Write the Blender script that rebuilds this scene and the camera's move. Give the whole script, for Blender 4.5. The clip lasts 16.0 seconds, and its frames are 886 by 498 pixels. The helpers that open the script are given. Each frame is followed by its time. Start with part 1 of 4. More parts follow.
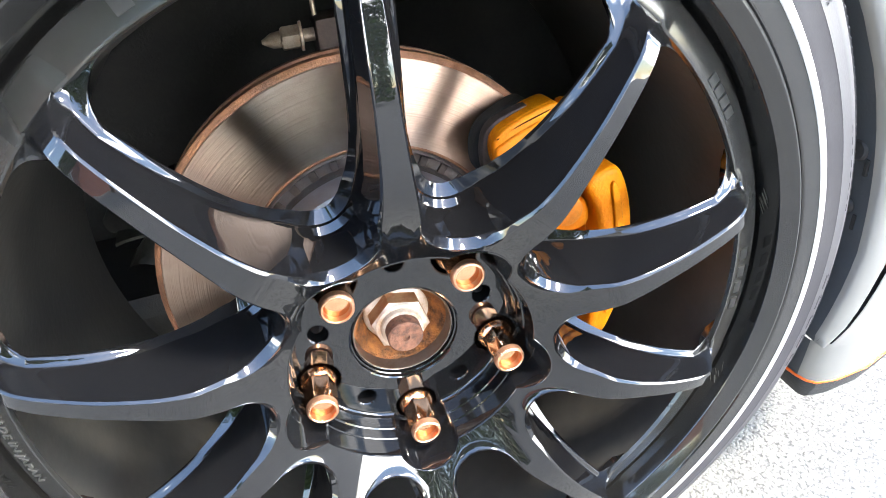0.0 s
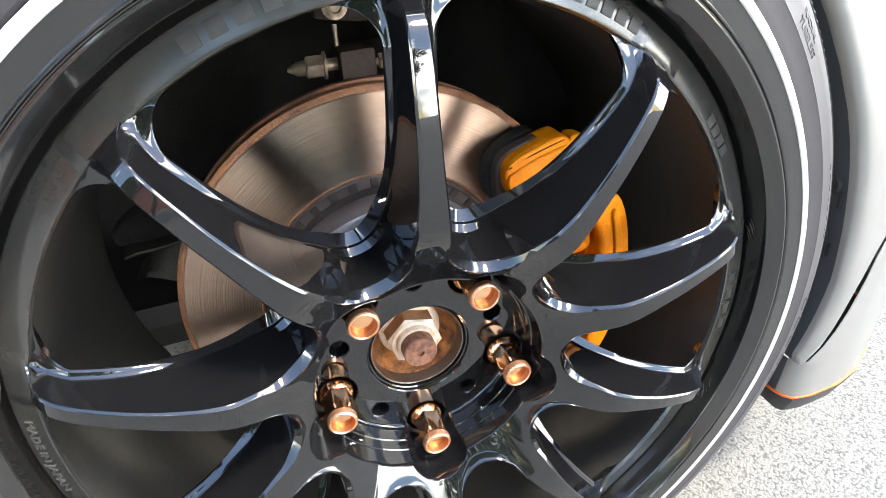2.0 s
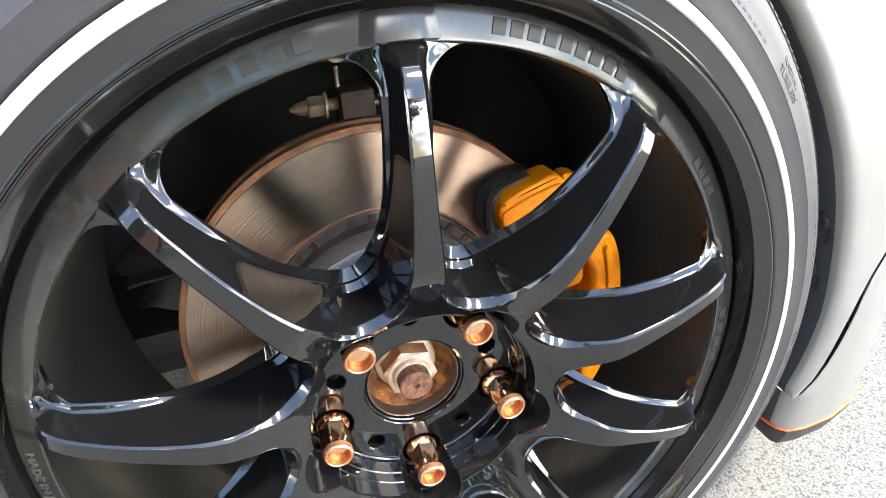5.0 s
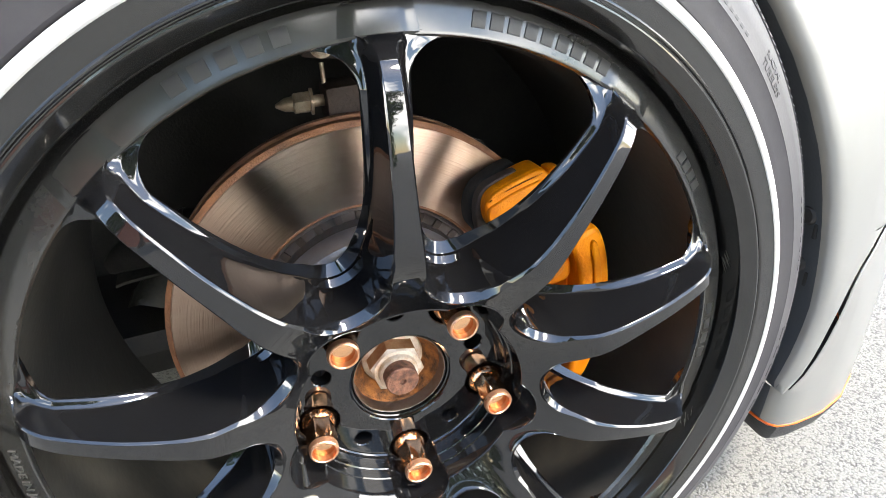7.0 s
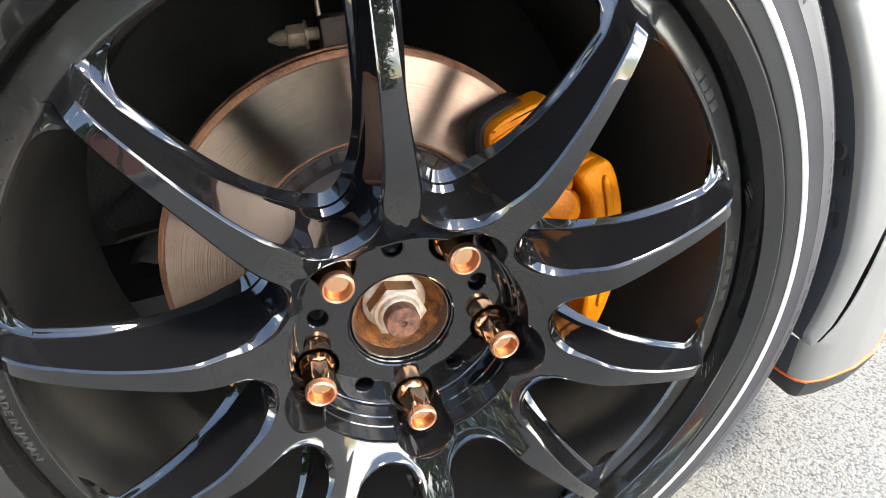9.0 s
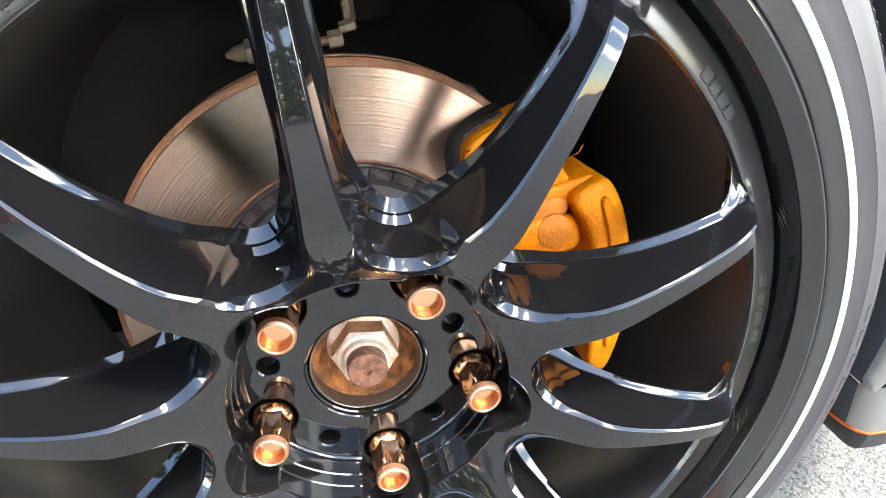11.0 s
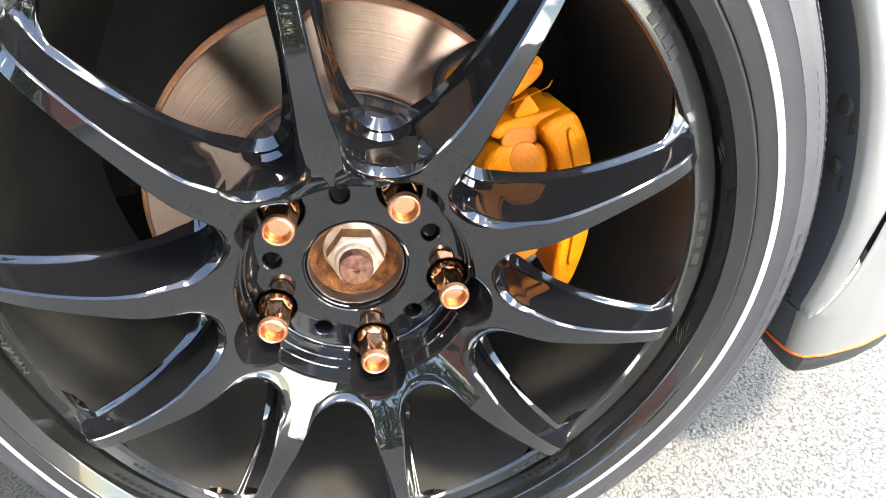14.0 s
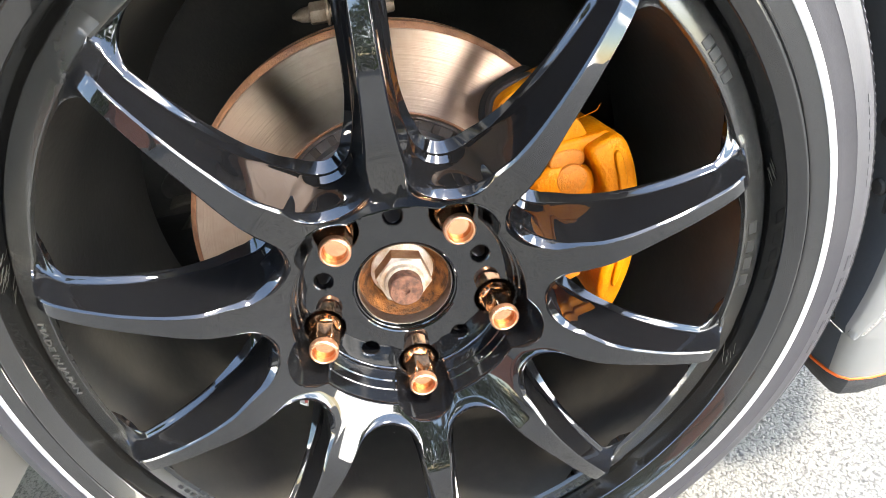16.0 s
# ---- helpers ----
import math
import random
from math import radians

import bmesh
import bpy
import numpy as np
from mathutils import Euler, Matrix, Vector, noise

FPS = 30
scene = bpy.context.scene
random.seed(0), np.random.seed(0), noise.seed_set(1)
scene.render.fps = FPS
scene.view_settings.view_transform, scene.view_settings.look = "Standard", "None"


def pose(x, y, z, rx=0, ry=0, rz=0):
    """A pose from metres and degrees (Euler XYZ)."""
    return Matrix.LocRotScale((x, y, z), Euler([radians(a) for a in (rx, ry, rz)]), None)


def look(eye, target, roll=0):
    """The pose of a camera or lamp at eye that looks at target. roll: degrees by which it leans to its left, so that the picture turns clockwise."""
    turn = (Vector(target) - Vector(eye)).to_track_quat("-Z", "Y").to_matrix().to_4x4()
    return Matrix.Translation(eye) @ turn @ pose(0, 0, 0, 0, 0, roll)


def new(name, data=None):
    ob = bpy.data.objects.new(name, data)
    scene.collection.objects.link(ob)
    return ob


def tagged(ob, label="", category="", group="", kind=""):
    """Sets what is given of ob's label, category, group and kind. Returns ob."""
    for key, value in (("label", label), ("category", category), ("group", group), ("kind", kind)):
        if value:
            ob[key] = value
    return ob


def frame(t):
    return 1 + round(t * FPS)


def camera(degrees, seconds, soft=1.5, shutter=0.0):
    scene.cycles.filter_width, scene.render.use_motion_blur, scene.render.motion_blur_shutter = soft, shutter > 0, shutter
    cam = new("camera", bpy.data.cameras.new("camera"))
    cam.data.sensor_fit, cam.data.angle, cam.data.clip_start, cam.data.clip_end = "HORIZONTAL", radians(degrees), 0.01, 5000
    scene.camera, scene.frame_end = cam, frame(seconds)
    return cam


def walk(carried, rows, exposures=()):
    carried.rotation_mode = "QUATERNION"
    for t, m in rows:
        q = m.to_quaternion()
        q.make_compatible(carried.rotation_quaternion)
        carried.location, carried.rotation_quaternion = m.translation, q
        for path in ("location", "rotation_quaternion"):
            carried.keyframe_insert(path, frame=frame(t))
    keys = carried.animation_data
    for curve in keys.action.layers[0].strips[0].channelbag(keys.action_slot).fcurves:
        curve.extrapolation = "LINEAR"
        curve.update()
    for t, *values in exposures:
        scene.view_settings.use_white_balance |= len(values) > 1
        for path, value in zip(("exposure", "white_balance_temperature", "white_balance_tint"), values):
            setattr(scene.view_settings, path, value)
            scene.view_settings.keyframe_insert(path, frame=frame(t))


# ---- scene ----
cam = camera(76.19, 16.0, soft=0.85)
HUB = 0.304  # height of the wheel's centre over the ground
ROWS = [
    (0, -0.0275, -0.2377, 0.2175, 57.89, 6.85, -16.60),
    (0.5, -0.0335, -0.2557, 0.2293, 58.49, 6.62, -18.13),
    (1, -0.0504, -0.2504, 0.2401, 59.19, 5.09, -18.41),
    (1.5, -0.0533, -0.2494, 0.2387, 59.22, 4.72, -18.21),
    (2, -0.0544, -0.2448, 0.2350, 59.00, 4.61, -18.43),
    (2.5, -0.0569, -0.2374, 0.2285, 58.49, 4.16, -18.51),
    (3, -0.0554, -0.2361, 0.2251, 58.71, 3.92, -18.32),
    (3.5, -0.0537, -0.2337, 0.2258, 58.97, 3.62, -18.12),
    (4, -0.0549, -0.2404, 0.2366, 60.42, 3.83, -17.94),
    (4.5, -0.0533, -0.2477, 0.2456, 61.36, 4.31, -18.07),
    (7, -0.0448, -0.2536, 0.2421, 61.41, 4.53, -18.44),
    (7.5, -0.0392, -0.2570, 0.2301, 60.73, 5.79, -18.28),
    (8, -0.0367, -0.2550, 0.2272, 60.64, 5.59, -17.85),
    (8.5, -0.0329, -0.2571, 0.2234, 60.54, 5.83, -17.57),
    (9, -0.0374, -0.2559, 0.2024, 60.72, 6.15, -16.98),
    (9.2, -0.0345, -0.2612, 0.1795, 60.86, 7.01, -16.80),
    (11.3, 0.0215, -0.2207, 0.1947, 62.16, 9.35, -11.96),
    (11.5, -0.0303, -0.2260, 0.2121, 62.33, 8.26, -14.30),
    (11.7, -0.0644, -0.2228, 0.2226, 62.20, 7.49, -15.66),
    (12, -0.0883, -0.2274, 0.2189, 62.94, 7.10, -16.24),
    (12.2, -0.0908, -0.2243, 0.2169, 62.66, 6.58, -16.32),
    (12.5, -0.0851, -0.2256, 0.2105, 62.10, 6.48, -15.98),
    (12.8, -0.0359, -0.2442, 0.1779, 61.85, 7.20, -13.40),
    (13, 0.0000, -0.2470, 0.1684, 61.01, 7.24, -12.29),
    (13.2, 0.0256, -0.2429, 0.1703, 59.31, 7.49, -11.04),
    (13.5, 0.0396, -0.2587, 0.1724, 56.97, 7.73, -10.46),
    (13.7, 0.0425, -0.2700, 0.1763, 56.72, 8.06, -10.15),
    (14, 0.0304, -0.2780, 0.1894, 57.72, 7.98, -9.50),
    (14.5, 0.0205, -0.2761, 0.1824, 60.02, 8.08, -8.44),
    (15, 0.0169, -0.2815, 0.1846, 60.57, 8.32, -8.23),
    (15.5, 0.0116, -0.2806, 0.1823, 61.17, 7.80, -8.51),
    (16, 0.0040, -0.2765, 0.1934, 60.13, 8.33, -8.97),
]
EXPOSURES = [(t, stops + 1.25, kelvin, 10) for t, stops, kelvin in [
    (0, 2.05, 6900), (1, 1.83, 6950), (2.5, 1.57, 7350), (3.5, 1.67, 7400), (4.5, 1.62, 7400), (7, 1.43, 7400), (8.5, 1.4, 7450), (9, 1.41, 7400),
    (11.5, 1.88, 7200), (12.5, 2.0, 7200), (13, 2.05, 7350), (14, 1.83, 7400), (16, 1.9, 7400)]]
walk(cam, [(t, pose(x, y, z + HUB, rx, ry, rz)) for t, x, y, z, rx, ry, rz in ROWS], EXPOSURES)

# ---- light: a bright sky with broken cloud, and a hazy sun ----
SUN_UP, SUN_ROUND = radians(62), radians(140)
world = bpy.data.worlds.new("sky")
scene.world = world
world.use_nodes = True
wn, wl = world.node_tree.nodes, world.node_tree.links
wn.clear()
sky = wn.new("ShaderNodeTexSky")
sky.sky_type, sky.sun_disc, sky.sun_elevation, sky.sun_rotation = "NISHITA", False, SUN_UP, SUN_ROUND
sky.air_density = 1.25
sky.dust_density, sky.ozone_density = 0.3, 3.0
coord, cloud, ramp, mix = wn.new("ShaderNodeTexCoord"), wn.new("ShaderNodeTexNoise"), wn.new("ShaderNodeValToRGB"), wn.new("ShaderNodeMixRGB")
cloud.inputs["Scale"].default_value, cloud.inputs["Detail"].default_value, cloud.inputs["Roughness"].default_value = 2.6, 5, 0.5
ramp.color_ramp.elements[0].position, ramp.color_ramp.elements[1].position = 0.545, 0.60
mix.inputs["Color2"].default_value = (17.2, 18.1, 19.6, 1)
back, out = wn.new("ShaderNodeBackground"), wn.new("ShaderNodeOutputWorld")
back.inputs["Strength"].default_value = 0.15
wl.new(coord.outputs["Generated"], cloud.inputs["Vector"])
# the cloud, out of view, is set to shape the reflections: broken low down, thicker towards the car's front, thinner
# overhead
side, thick, thin, spread = wn.new("ShaderNodeSeparateXYZ"), wn.new("ShaderNodeMath"), wn.new("ShaderNodeMath"), wn.new("ShaderNodeMapRange")
thick.operation, thick.inputs[1].default_value = "MULTIPLY_ADD", 0.06
thin.operation = "SUBTRACT"
spread.inputs["From Min"].default_value, spread.inputs["From Max"].default_value, spread.inputs["To Max"].default_value = 0.55, 0.95, 0.08
wl.new(coord.outputs["Generated"], side.inputs[0])
wl.new(side.outputs["Z"], spread.inputs["Value"])
wl.new(side.outputs["X"], thick.inputs[0])
wl.new(cloud.outputs["Fac"], thick.inputs[2])
wl.new(thick.outputs[0], thin.inputs[0])
wl.new(spread.outputs["Result"], thin.inputs[1])
wl.new(thin.outputs[0], ramp.inputs["Fac"])
wl.new(ramp.outputs["Color"], mix.inputs["Fac"])
wl.new(sky.outputs["Color"], mix.inputs["Color1"])
wl.new(mix.outputs["Color"], back.inputs["Color"])
wl.new(back.outputs["Background"], out.inputs["Surface"])
sun = new("sun", bpy.data.lights.new("sun", "SUN"))
sun.data.energy, sun.data.angle, sun.data.color = 1.4, radians(9), (1.0, 0.96, 0.9)
sun.matrix_world = look((0, 0, 5), (-math.sin(SUN_ROUND) * math.cos(SUN_UP), -math.cos(SUN_ROUND) * math.cos(SUN_UP), 5 - math.sin(SUN_UP)))


# ---- materials ----
def material(name, base, rough, metal=0.0, spots=None, scale=40, bump=0.0, bump_scale=200, coat=0.0, rough_var=0.08, dust=0.0):
    """A principled surface: base colour, broken up by noise towards the colour 'spots', with uneven gloss and fine relief."""
    m = bpy.data.materials.new(name)
    m.use_nodes = True
    n, l = m.node_tree.nodes, m.node_tree.links
    p = n["Principled BSDF"]
    tc = n.new("ShaderNodeTexCoord")
    big, fine = n.new("ShaderNodeTexNoise"), n.new("ShaderNodeTexNoise")
    for tex, s in ((big, scale), (fine, scale * 9)):
        tex.inputs["Scale"].default_value, tex.inputs["Detail"].default_value = s, 5
        l.new(tc.outputs["Object"], tex.inputs["Vector"])
    spots = spots or tuple(c * 1.25 for c in base)
    add = n.new("ShaderNodeMath")
    add.operation = "MULTIPLY_ADD"
    l.new(fine.outputs["Fac"], add.inputs[0])
    add.inputs[1].default_value = 0.4
    l.new(big.outputs["Fac"], add.inputs[2])
    cr = n.new("ShaderNodeValToRGB")
    cr.color_ramp.elements[0].position, cr.color_ramp.elements[1].position = 0.5, 0.95
    cr.color_ramp.elements[0].color, cr.color_ramp.elements[1].color = (*base, 1), (*spots, 1)
    l.new(add.outputs[0], cr.inputs["Fac"])
    l.new(cr.outputs["Color"], p.inputs["Base Color"])
    mr = n.new("ShaderNodeMapRange")
    mr.inputs["To Min"].default_value, mr.inputs["To Max"].default_value = max(0.02, rough - rough_var), min(1, rough + rough_var)
    l.new(big.outputs["Fac"], mr.inputs["Value"])
    l.new(mr.outputs["Result"], p.inputs["Roughness"])
    if dust:
        cells, pick, speck = n.new("ShaderNodeTexVoronoi"), n.new("ShaderNodeMath"), n.new("ShaderNodeMixRGB")
        cells.inputs["Scale"].default_value = 45
        l.new(tc.outputs["Object"], cells.inputs["Vector"])
        pick.operation, pick.inputs[1].default_value = "LESS_THAN", dust
        l.new(cells.outputs["Distance"], pick.inputs[0])
        l.new(pick.outputs[0], speck.inputs["Fac"])
        l.new(cr.outputs["Color"], speck.inputs["Color1"])
        speck.inputs["Color2"].default_value = (0.5, 0.48, 0.45, 1)
        l.new(speck.outputs["Color"], p.inputs["Base Color"])
    p.inputs["Metallic"].default_value = metal
    p.inputs["Coat Weight"].default_value, p.inputs["Coat Roughness"].default_value = coat, 0.034
    if bump:
        tex, b = n.new("ShaderNodeTexNoise"), n.new("ShaderNodeBump")
        tex.inputs["Scale"].default_value, tex.inputs["Detail"].default_value = bump_scale, 4
        b.inputs["Strength"].default_value, b.inputs["Distance"].default_value = bump, 0.002
        l.new(tc.outputs["Object"], tex.inputs["Vector"])
        l.new(tex.outputs["Fac"], b.inputs["Height"])
        l.new(b.outputs["Normal"], p.inputs["Normal"])
    return m


GLOSS = material("gloss_black_paint", (0.0042, 0.0043, 0.0050), 0.06, spots=(0.0062, 0.0062, 0.0066), coat=1.0, rough_var=0.03, dust=0.008)
GLOSS.node_tree.nodes["Principled BSDF"].inputs["Coat IOR"].default_value = 1.66
GLOSS.node_tree.nodes["Principled BSDF"].inputs["Specular IOR Level"].default_value = 0.0
RIMBLACK = material("dusty_gloss_black_paint", (0.0050, 0.0050, 0.0050), 0.20, spots=(0.010, 0.0095, 0.0085), scale=14, coat=1.0, rough_var=0.06, dust=0.012)
RIMBLACK.node_tree.nodes["Principled BSDF"].inputs["Coat Roughness"].default_value = 0.05
# Beyond its dust, the ring's base is greyed to imitate mirrored ground.
RINGBLACK = material("dusty_greyed_paint", (0.020, 0.0198, 0.0185), 0.2, spots=(0.028, 0.027, 0.024), scale=22, rough_var=0.04, coat=0.4, dust=0.010)
RINGBLACK.node_tree.nodes["Principled BSDF"].inputs["Coat IOR"].default_value = 1.5
RINGBLACK.node_tree.nodes["Principled BSDF"].inputs["Coat Roughness"].default_value = 0.12
BARREL = material("dusty_barrel_paint", (0.019, 0.0189, 0.0175), 0.42, spots=(0.042, 0.039, 0.033), scale=9, bump=0.1, dust=0.014)
SCUFF = material("dusty_scratch", (0.085, 0.08, 0.066), 0.6, spots=(0.13, 0.12, 0.10), scale=200)
# Dark and dull, so that the raised marks lack the sky's bright reflection.
EMBOSS = material("dull_raised_mark", (0.016, 0.016, 0.0155), 0.5, spots=(0.024, 0.023, 0.021), scale=120)
WORN = material("worn_letter_paint", (0.035, 0.035, 0.034), 0.45, spots=(0.065, 0.063, 0.06), scale=200)
LIP = material("bare_lip_edge", (0.47, 0.46, 0.445), 0.34, metal=0.25, spots=(0.44, 0.43, 0.42), scale=60, bump=0.05)
RUBBER = material("tyre_rubber", (0.025, 0.0235, 0.028), 0.55, spots=(0.036, 0.034, 0.037), scale=25, bump=0.05, bump_scale=900)
TREAD = material("worn_tread_rubber", (0.06, 0.058, 0.052), 0.75, spots=(0.12, 0.112, 0.098), scale=50, bump=0.4, bump_scale=600)
KNURL = material("knurled_rose_gold", (0.84, 0.46, 0.28), 0.30, metal=0.9, spots=(0.74, 0.37, 0.22), scale=200)
COPPER = material("rose_gold_plating", (0.92, 0.53, 0.30), 0.16, metal=1.0, spots=(0.84, 0.44, 0.23), scale=120, rough_var=0.05)
BORE = material("dull_copper", (0.46, 0.205, 0.11), 0.36, metal=0.9, spots=(0.40, 0.15, 0.06), scale=300)
RUST = material("brown_rust", (0.05, 0.018, 0.007), 0.8, spots=(0.44, 0.155, 0.036), scale=150, bump=0.6, bump_scale=500)
EDGE_RUST = material("orange_rust", (0.34, 0.14, 0.06), 0.6, spots=(0.2, 0.09, 0.05), scale=90, bump=0.3, bump_scale=600)
STUB = material("rusted_steel_end", (0.085, 0.034, 0.02), 0.7, metal=0.0, spots=(0.27, 0.115, 0.065), scale=300, bump=0.5, bump_scale=700)
PLATED = material("dull_zinc_plating", (0.80, 0.72, 0.62), 0.38, metal=0.35, spots=(0.50, 0.30, 0.17), scale=110, bump=0.15, bump_scale=500)
STEEL = material("bare_steel", (0.40, 0.39, 0.42), 0.38, metal=0.8, spots=(0.36, 0.33, 0.32), scale=100)
RUSTY_STEEL = material("rust_tinted_steel", (0.20, 0.165, 0.14), 0.35, metal=0.8, spots=(0.14, 0.09, 0.06), scale=60)
CALIPER = material("orange_caliper_paint", (0.60, 0.145, 0.002), 0.46, spots=(0.74, 0.235, 0.004), scale=60, bump=0.35, bump_scale=520, coat=0.0)
CALIPER.node_tree.nodes["Principled BSDF"].inputs["Specular IOR Level"].default_value = 0.18
GRAINY = material("rough_cast_orange", (0.64, 0.17, 0.003), 0.55, spots=(0.44, 0.13, 0.006), scale=420, bump=0.45, bump_scale=900)
PADBLACK = material("black_brake_pad", (0.008, 0.008, 0.008), 0.8, spots=(0.025, 0.022, 0.02), scale=80, bump=0.3)
BOLT = material("tarnished_bolt_plating", (0.50, 0.41, 0.32), 0.40, metal=0.6, spots=(0.26, 0.17, 0.11), scale=150, bump=0.2)
BROWN = material("greasy_brown_iron", (0.034, 0.022, 0.018), 0.72, spots=(0.060, 0.038, 0.028), scale=50, bump=0.4, bump_scale=300)
STAIN = material("rust_stained_plating", (0.34, 0.15, 0.06), 0.48, metal=0.3, spots=(0.50, 0.30, 0.16), scale=150, bump=0.2, bump_scale=500)
DARK = material("dark_cast_iron", (0.014, 0.013, 0.0125), 0.6, spots=(0.035, 0.028, 0.023), scale=60, bump=0.4, bump_scale=300)
HAT = material("grey_iron", (0.12, 0.11, 0.105), 0.5, metal=0.4, spots=(0.10, 0.07, 0.055), scale=80, bump=0.3, bump_scale=400)
# Liner base is raised to imitate haze over the dark arch.
LINER = material("matt_liner_plastic", (0.021, 0.0205, 0.0205), 0.7, spots=(0.040, 0.037, 0.034), scale=20, bump=0.25, bump_scale=300)
# Dark slate colour that paints in the shade on the arch's inner flange.
SHADED_FLANGE = material("shaded_flange_grey", (0.062, 0.071, 0.082), 0.5, spots=(0.075, 0.082, 0.09), scale=25, bump=0.1, bump_scale=400)
PLASTIC = material("black_liner_plastic", (0.022, 0.023, 0.026), 0.6, spots=(0.04, 0.038, 0.036), scale=30, bump=0.25, bump_scale=500)
BODY = material("pale_silver_paint", (0.30, 0.297, 0.286), 0.32, metal=0.6, spots=(0.28, 0.28, 0.27), scale=6, coat=1.0)
ORANGE = material("orange_stripe", (0.80, 0.125, 0.012), 0.4, spots=(0.70, 0.12, 0.015))
RED = material("faded_red_print", (0.45, 0.06, 0.05), 0.5, spots=(0.5, 0.12, 0.1))
WEIGHT = material("dull_pale_metal", (0.34, 0.35, 0.35), 0.5, spots=(0.25, 0.26, 0.26), scale=150)
GREY_CARD = material("pale_sticker", (0.7, 0.7, 0.7), 0.5, spots=(0.6, 0.6, 0.6))
BLADE = material("dull_arm_steel", (0.04, 0.04, 0.038), 0.45, metal=0.3, spots=(0.09, 0.082, 0.062), scale=40, bump=0.2)
BRICK = material("brown_red_brick", (0.24, 0.085, 0.06), 0.85, spots=(0.16, 0.06, 0.045), scale=4, bump=0.4, bump_scale=30)
ROOF = material("brown_roof_tile", (0.20, 0.075, 0.05), 0.8, spots=(0.13, 0.06, 0.045), scale=3, bump=0.4, bump_scale=12)
LEAF = material("leaf_green", (0.05, 0.10, 0.025), 0.6, spots=(0.10, 0.16, 0.04), scale=3)
BARK = material("bark", (0.10, 0.075, 0.05), 0.85, spots=(0.06, 0.045, 0.03), scale=12, bump=0.6, bump_scale=30)


def disc_material():
    """Turned iron: fine rings round the axle, whose gloss stretches across them."""
    m = material("turned_disc_iron", (0.57, 0.42, 0.325), 0.33, metal=1.0, spots=(0.46, 0.31, 0.23), scale=18)
    n, l = m.node_tree.nodes, m.node_tree.links
    p, tc = n["Principled BSDF"], n.new("ShaderNodeTexCoord")
    sep, comb = n.new("ShaderNodeSeparateXYZ"), n.new("ShaderNodeCombineXYZ")
    l.new(tc.outputs["Object"], sep.inputs[0])
    l.new(sep.outputs["X"], comb.inputs["X"])
    drop = n.new("ShaderNodeMath")
    drop.operation, drop.inputs[1].default_value = "SUBTRACT", HUB
    l.new(sep.outputs["Z"], drop.inputs[0])
    l.new(drop.outputs[0], comb.inputs["Y"])
    size = n.new("ShaderNodeVectorMath")
    size.operation = "LENGTH"
    l.new(comb.outputs[0], size.inputs[0])
    rings = n.new("ShaderNodeTexNoise")
    rings.noise_dimensions = "1D"
    rings.inputs["Scale"].default_value, rings.inputs["Detail"].default_value = 700, 3
    l.new(size.outputs["Value"], rings.inputs["W"])
    b = n.new("ShaderNodeBump")
    b.inputs["Strength"].default_value, b.inputs["Distance"].default_value = 0.26, 0.001
    l.new(rings.outputs["Fac"], b.inputs["Height"])
    l.new(b.outputs["Normal"], p.inputs["Normal"])
    tan = n.new("ShaderNodeTangent")
    tan.direction_type, tan.axis = "RADIAL", "Y"
    l.new(tan.outputs[0], p.inputs["Tangent"])
    p.inputs["Anisotropic"].default_value, p.inputs["Anisotropic Rotation"].default_value = 1.0, 0.25
    return m


def asphalt_material():
    """Pale worn stones with dark, crooked joints between them."""
    m = material("asphalt", (0.135, 0.133, 0.124), 0.85, spots=(0.175, 0.172, 0.161), scale=1.5)
    n, l = m.node_tree.nodes, m.node_tree.links
    p, tc = n["Principled BSDF"], n.new("ShaderNodeTexCoord")
    wob, add, cells = n.new("ShaderNodeTexNoise"), n.new("ShaderNodeMixRGB"), n.new("ShaderNodeTexVoronoi")
    wob.inputs["Scale"].default_value = 220
    add.blend_type, add.inputs["Fac"].default_value = "ADD", 0.006
    l.new(tc.outputs["Object"], wob.inputs["Vector"])
    l.new(tc.outputs["Object"], add.inputs["Color1"])
    l.new(wob.outputs["Color"], add.inputs["Color2"])
    cells.inputs["Scale"].default_value = 340
    l.new(add.outputs["Color"], cells.inputs["Vector"])
    cr = n.new("ShaderNodeValToRGB")
    cr.color_ramp.elements[0].color, cr.color_ramp.elements[1].color = (0.205, 0.20, 0.182, 1), (0.034, 0.033, 0.031, 1)
    cr.color_ramp.elements[0].position, cr.color_ramp.elements[1].position = 0.48, 0.82
    l.new(cells.outputs["Distance"], cr.inputs["Fac"])
    mixer = n.new("ShaderNodeMixRGB")
    mixer.inputs["Fac"].default_value = 0.62
    old = p.inputs["Base Color"].links[0].from_socket
    l.new(old, mixer.inputs["Color1"])
    l.new(cr.outputs["Color"], mixer.inputs["Color2"])
    l.new(mixer.outputs["Color"], p.inputs["Base Color"])
    b = n.new("ShaderNodeBump")
    b.inputs["Strength"].default_value, b.inputs["Distance"].default_value = 0.8, 0.002
    b.invert = True
    l.new(cells.outputs["Distance"], b.inputs["Height"])
    l.new(b.outputs["Normal"], p.inputs["Normal"])
    return m


DISC, ASPHALT = disc_material(), asphalt_material()

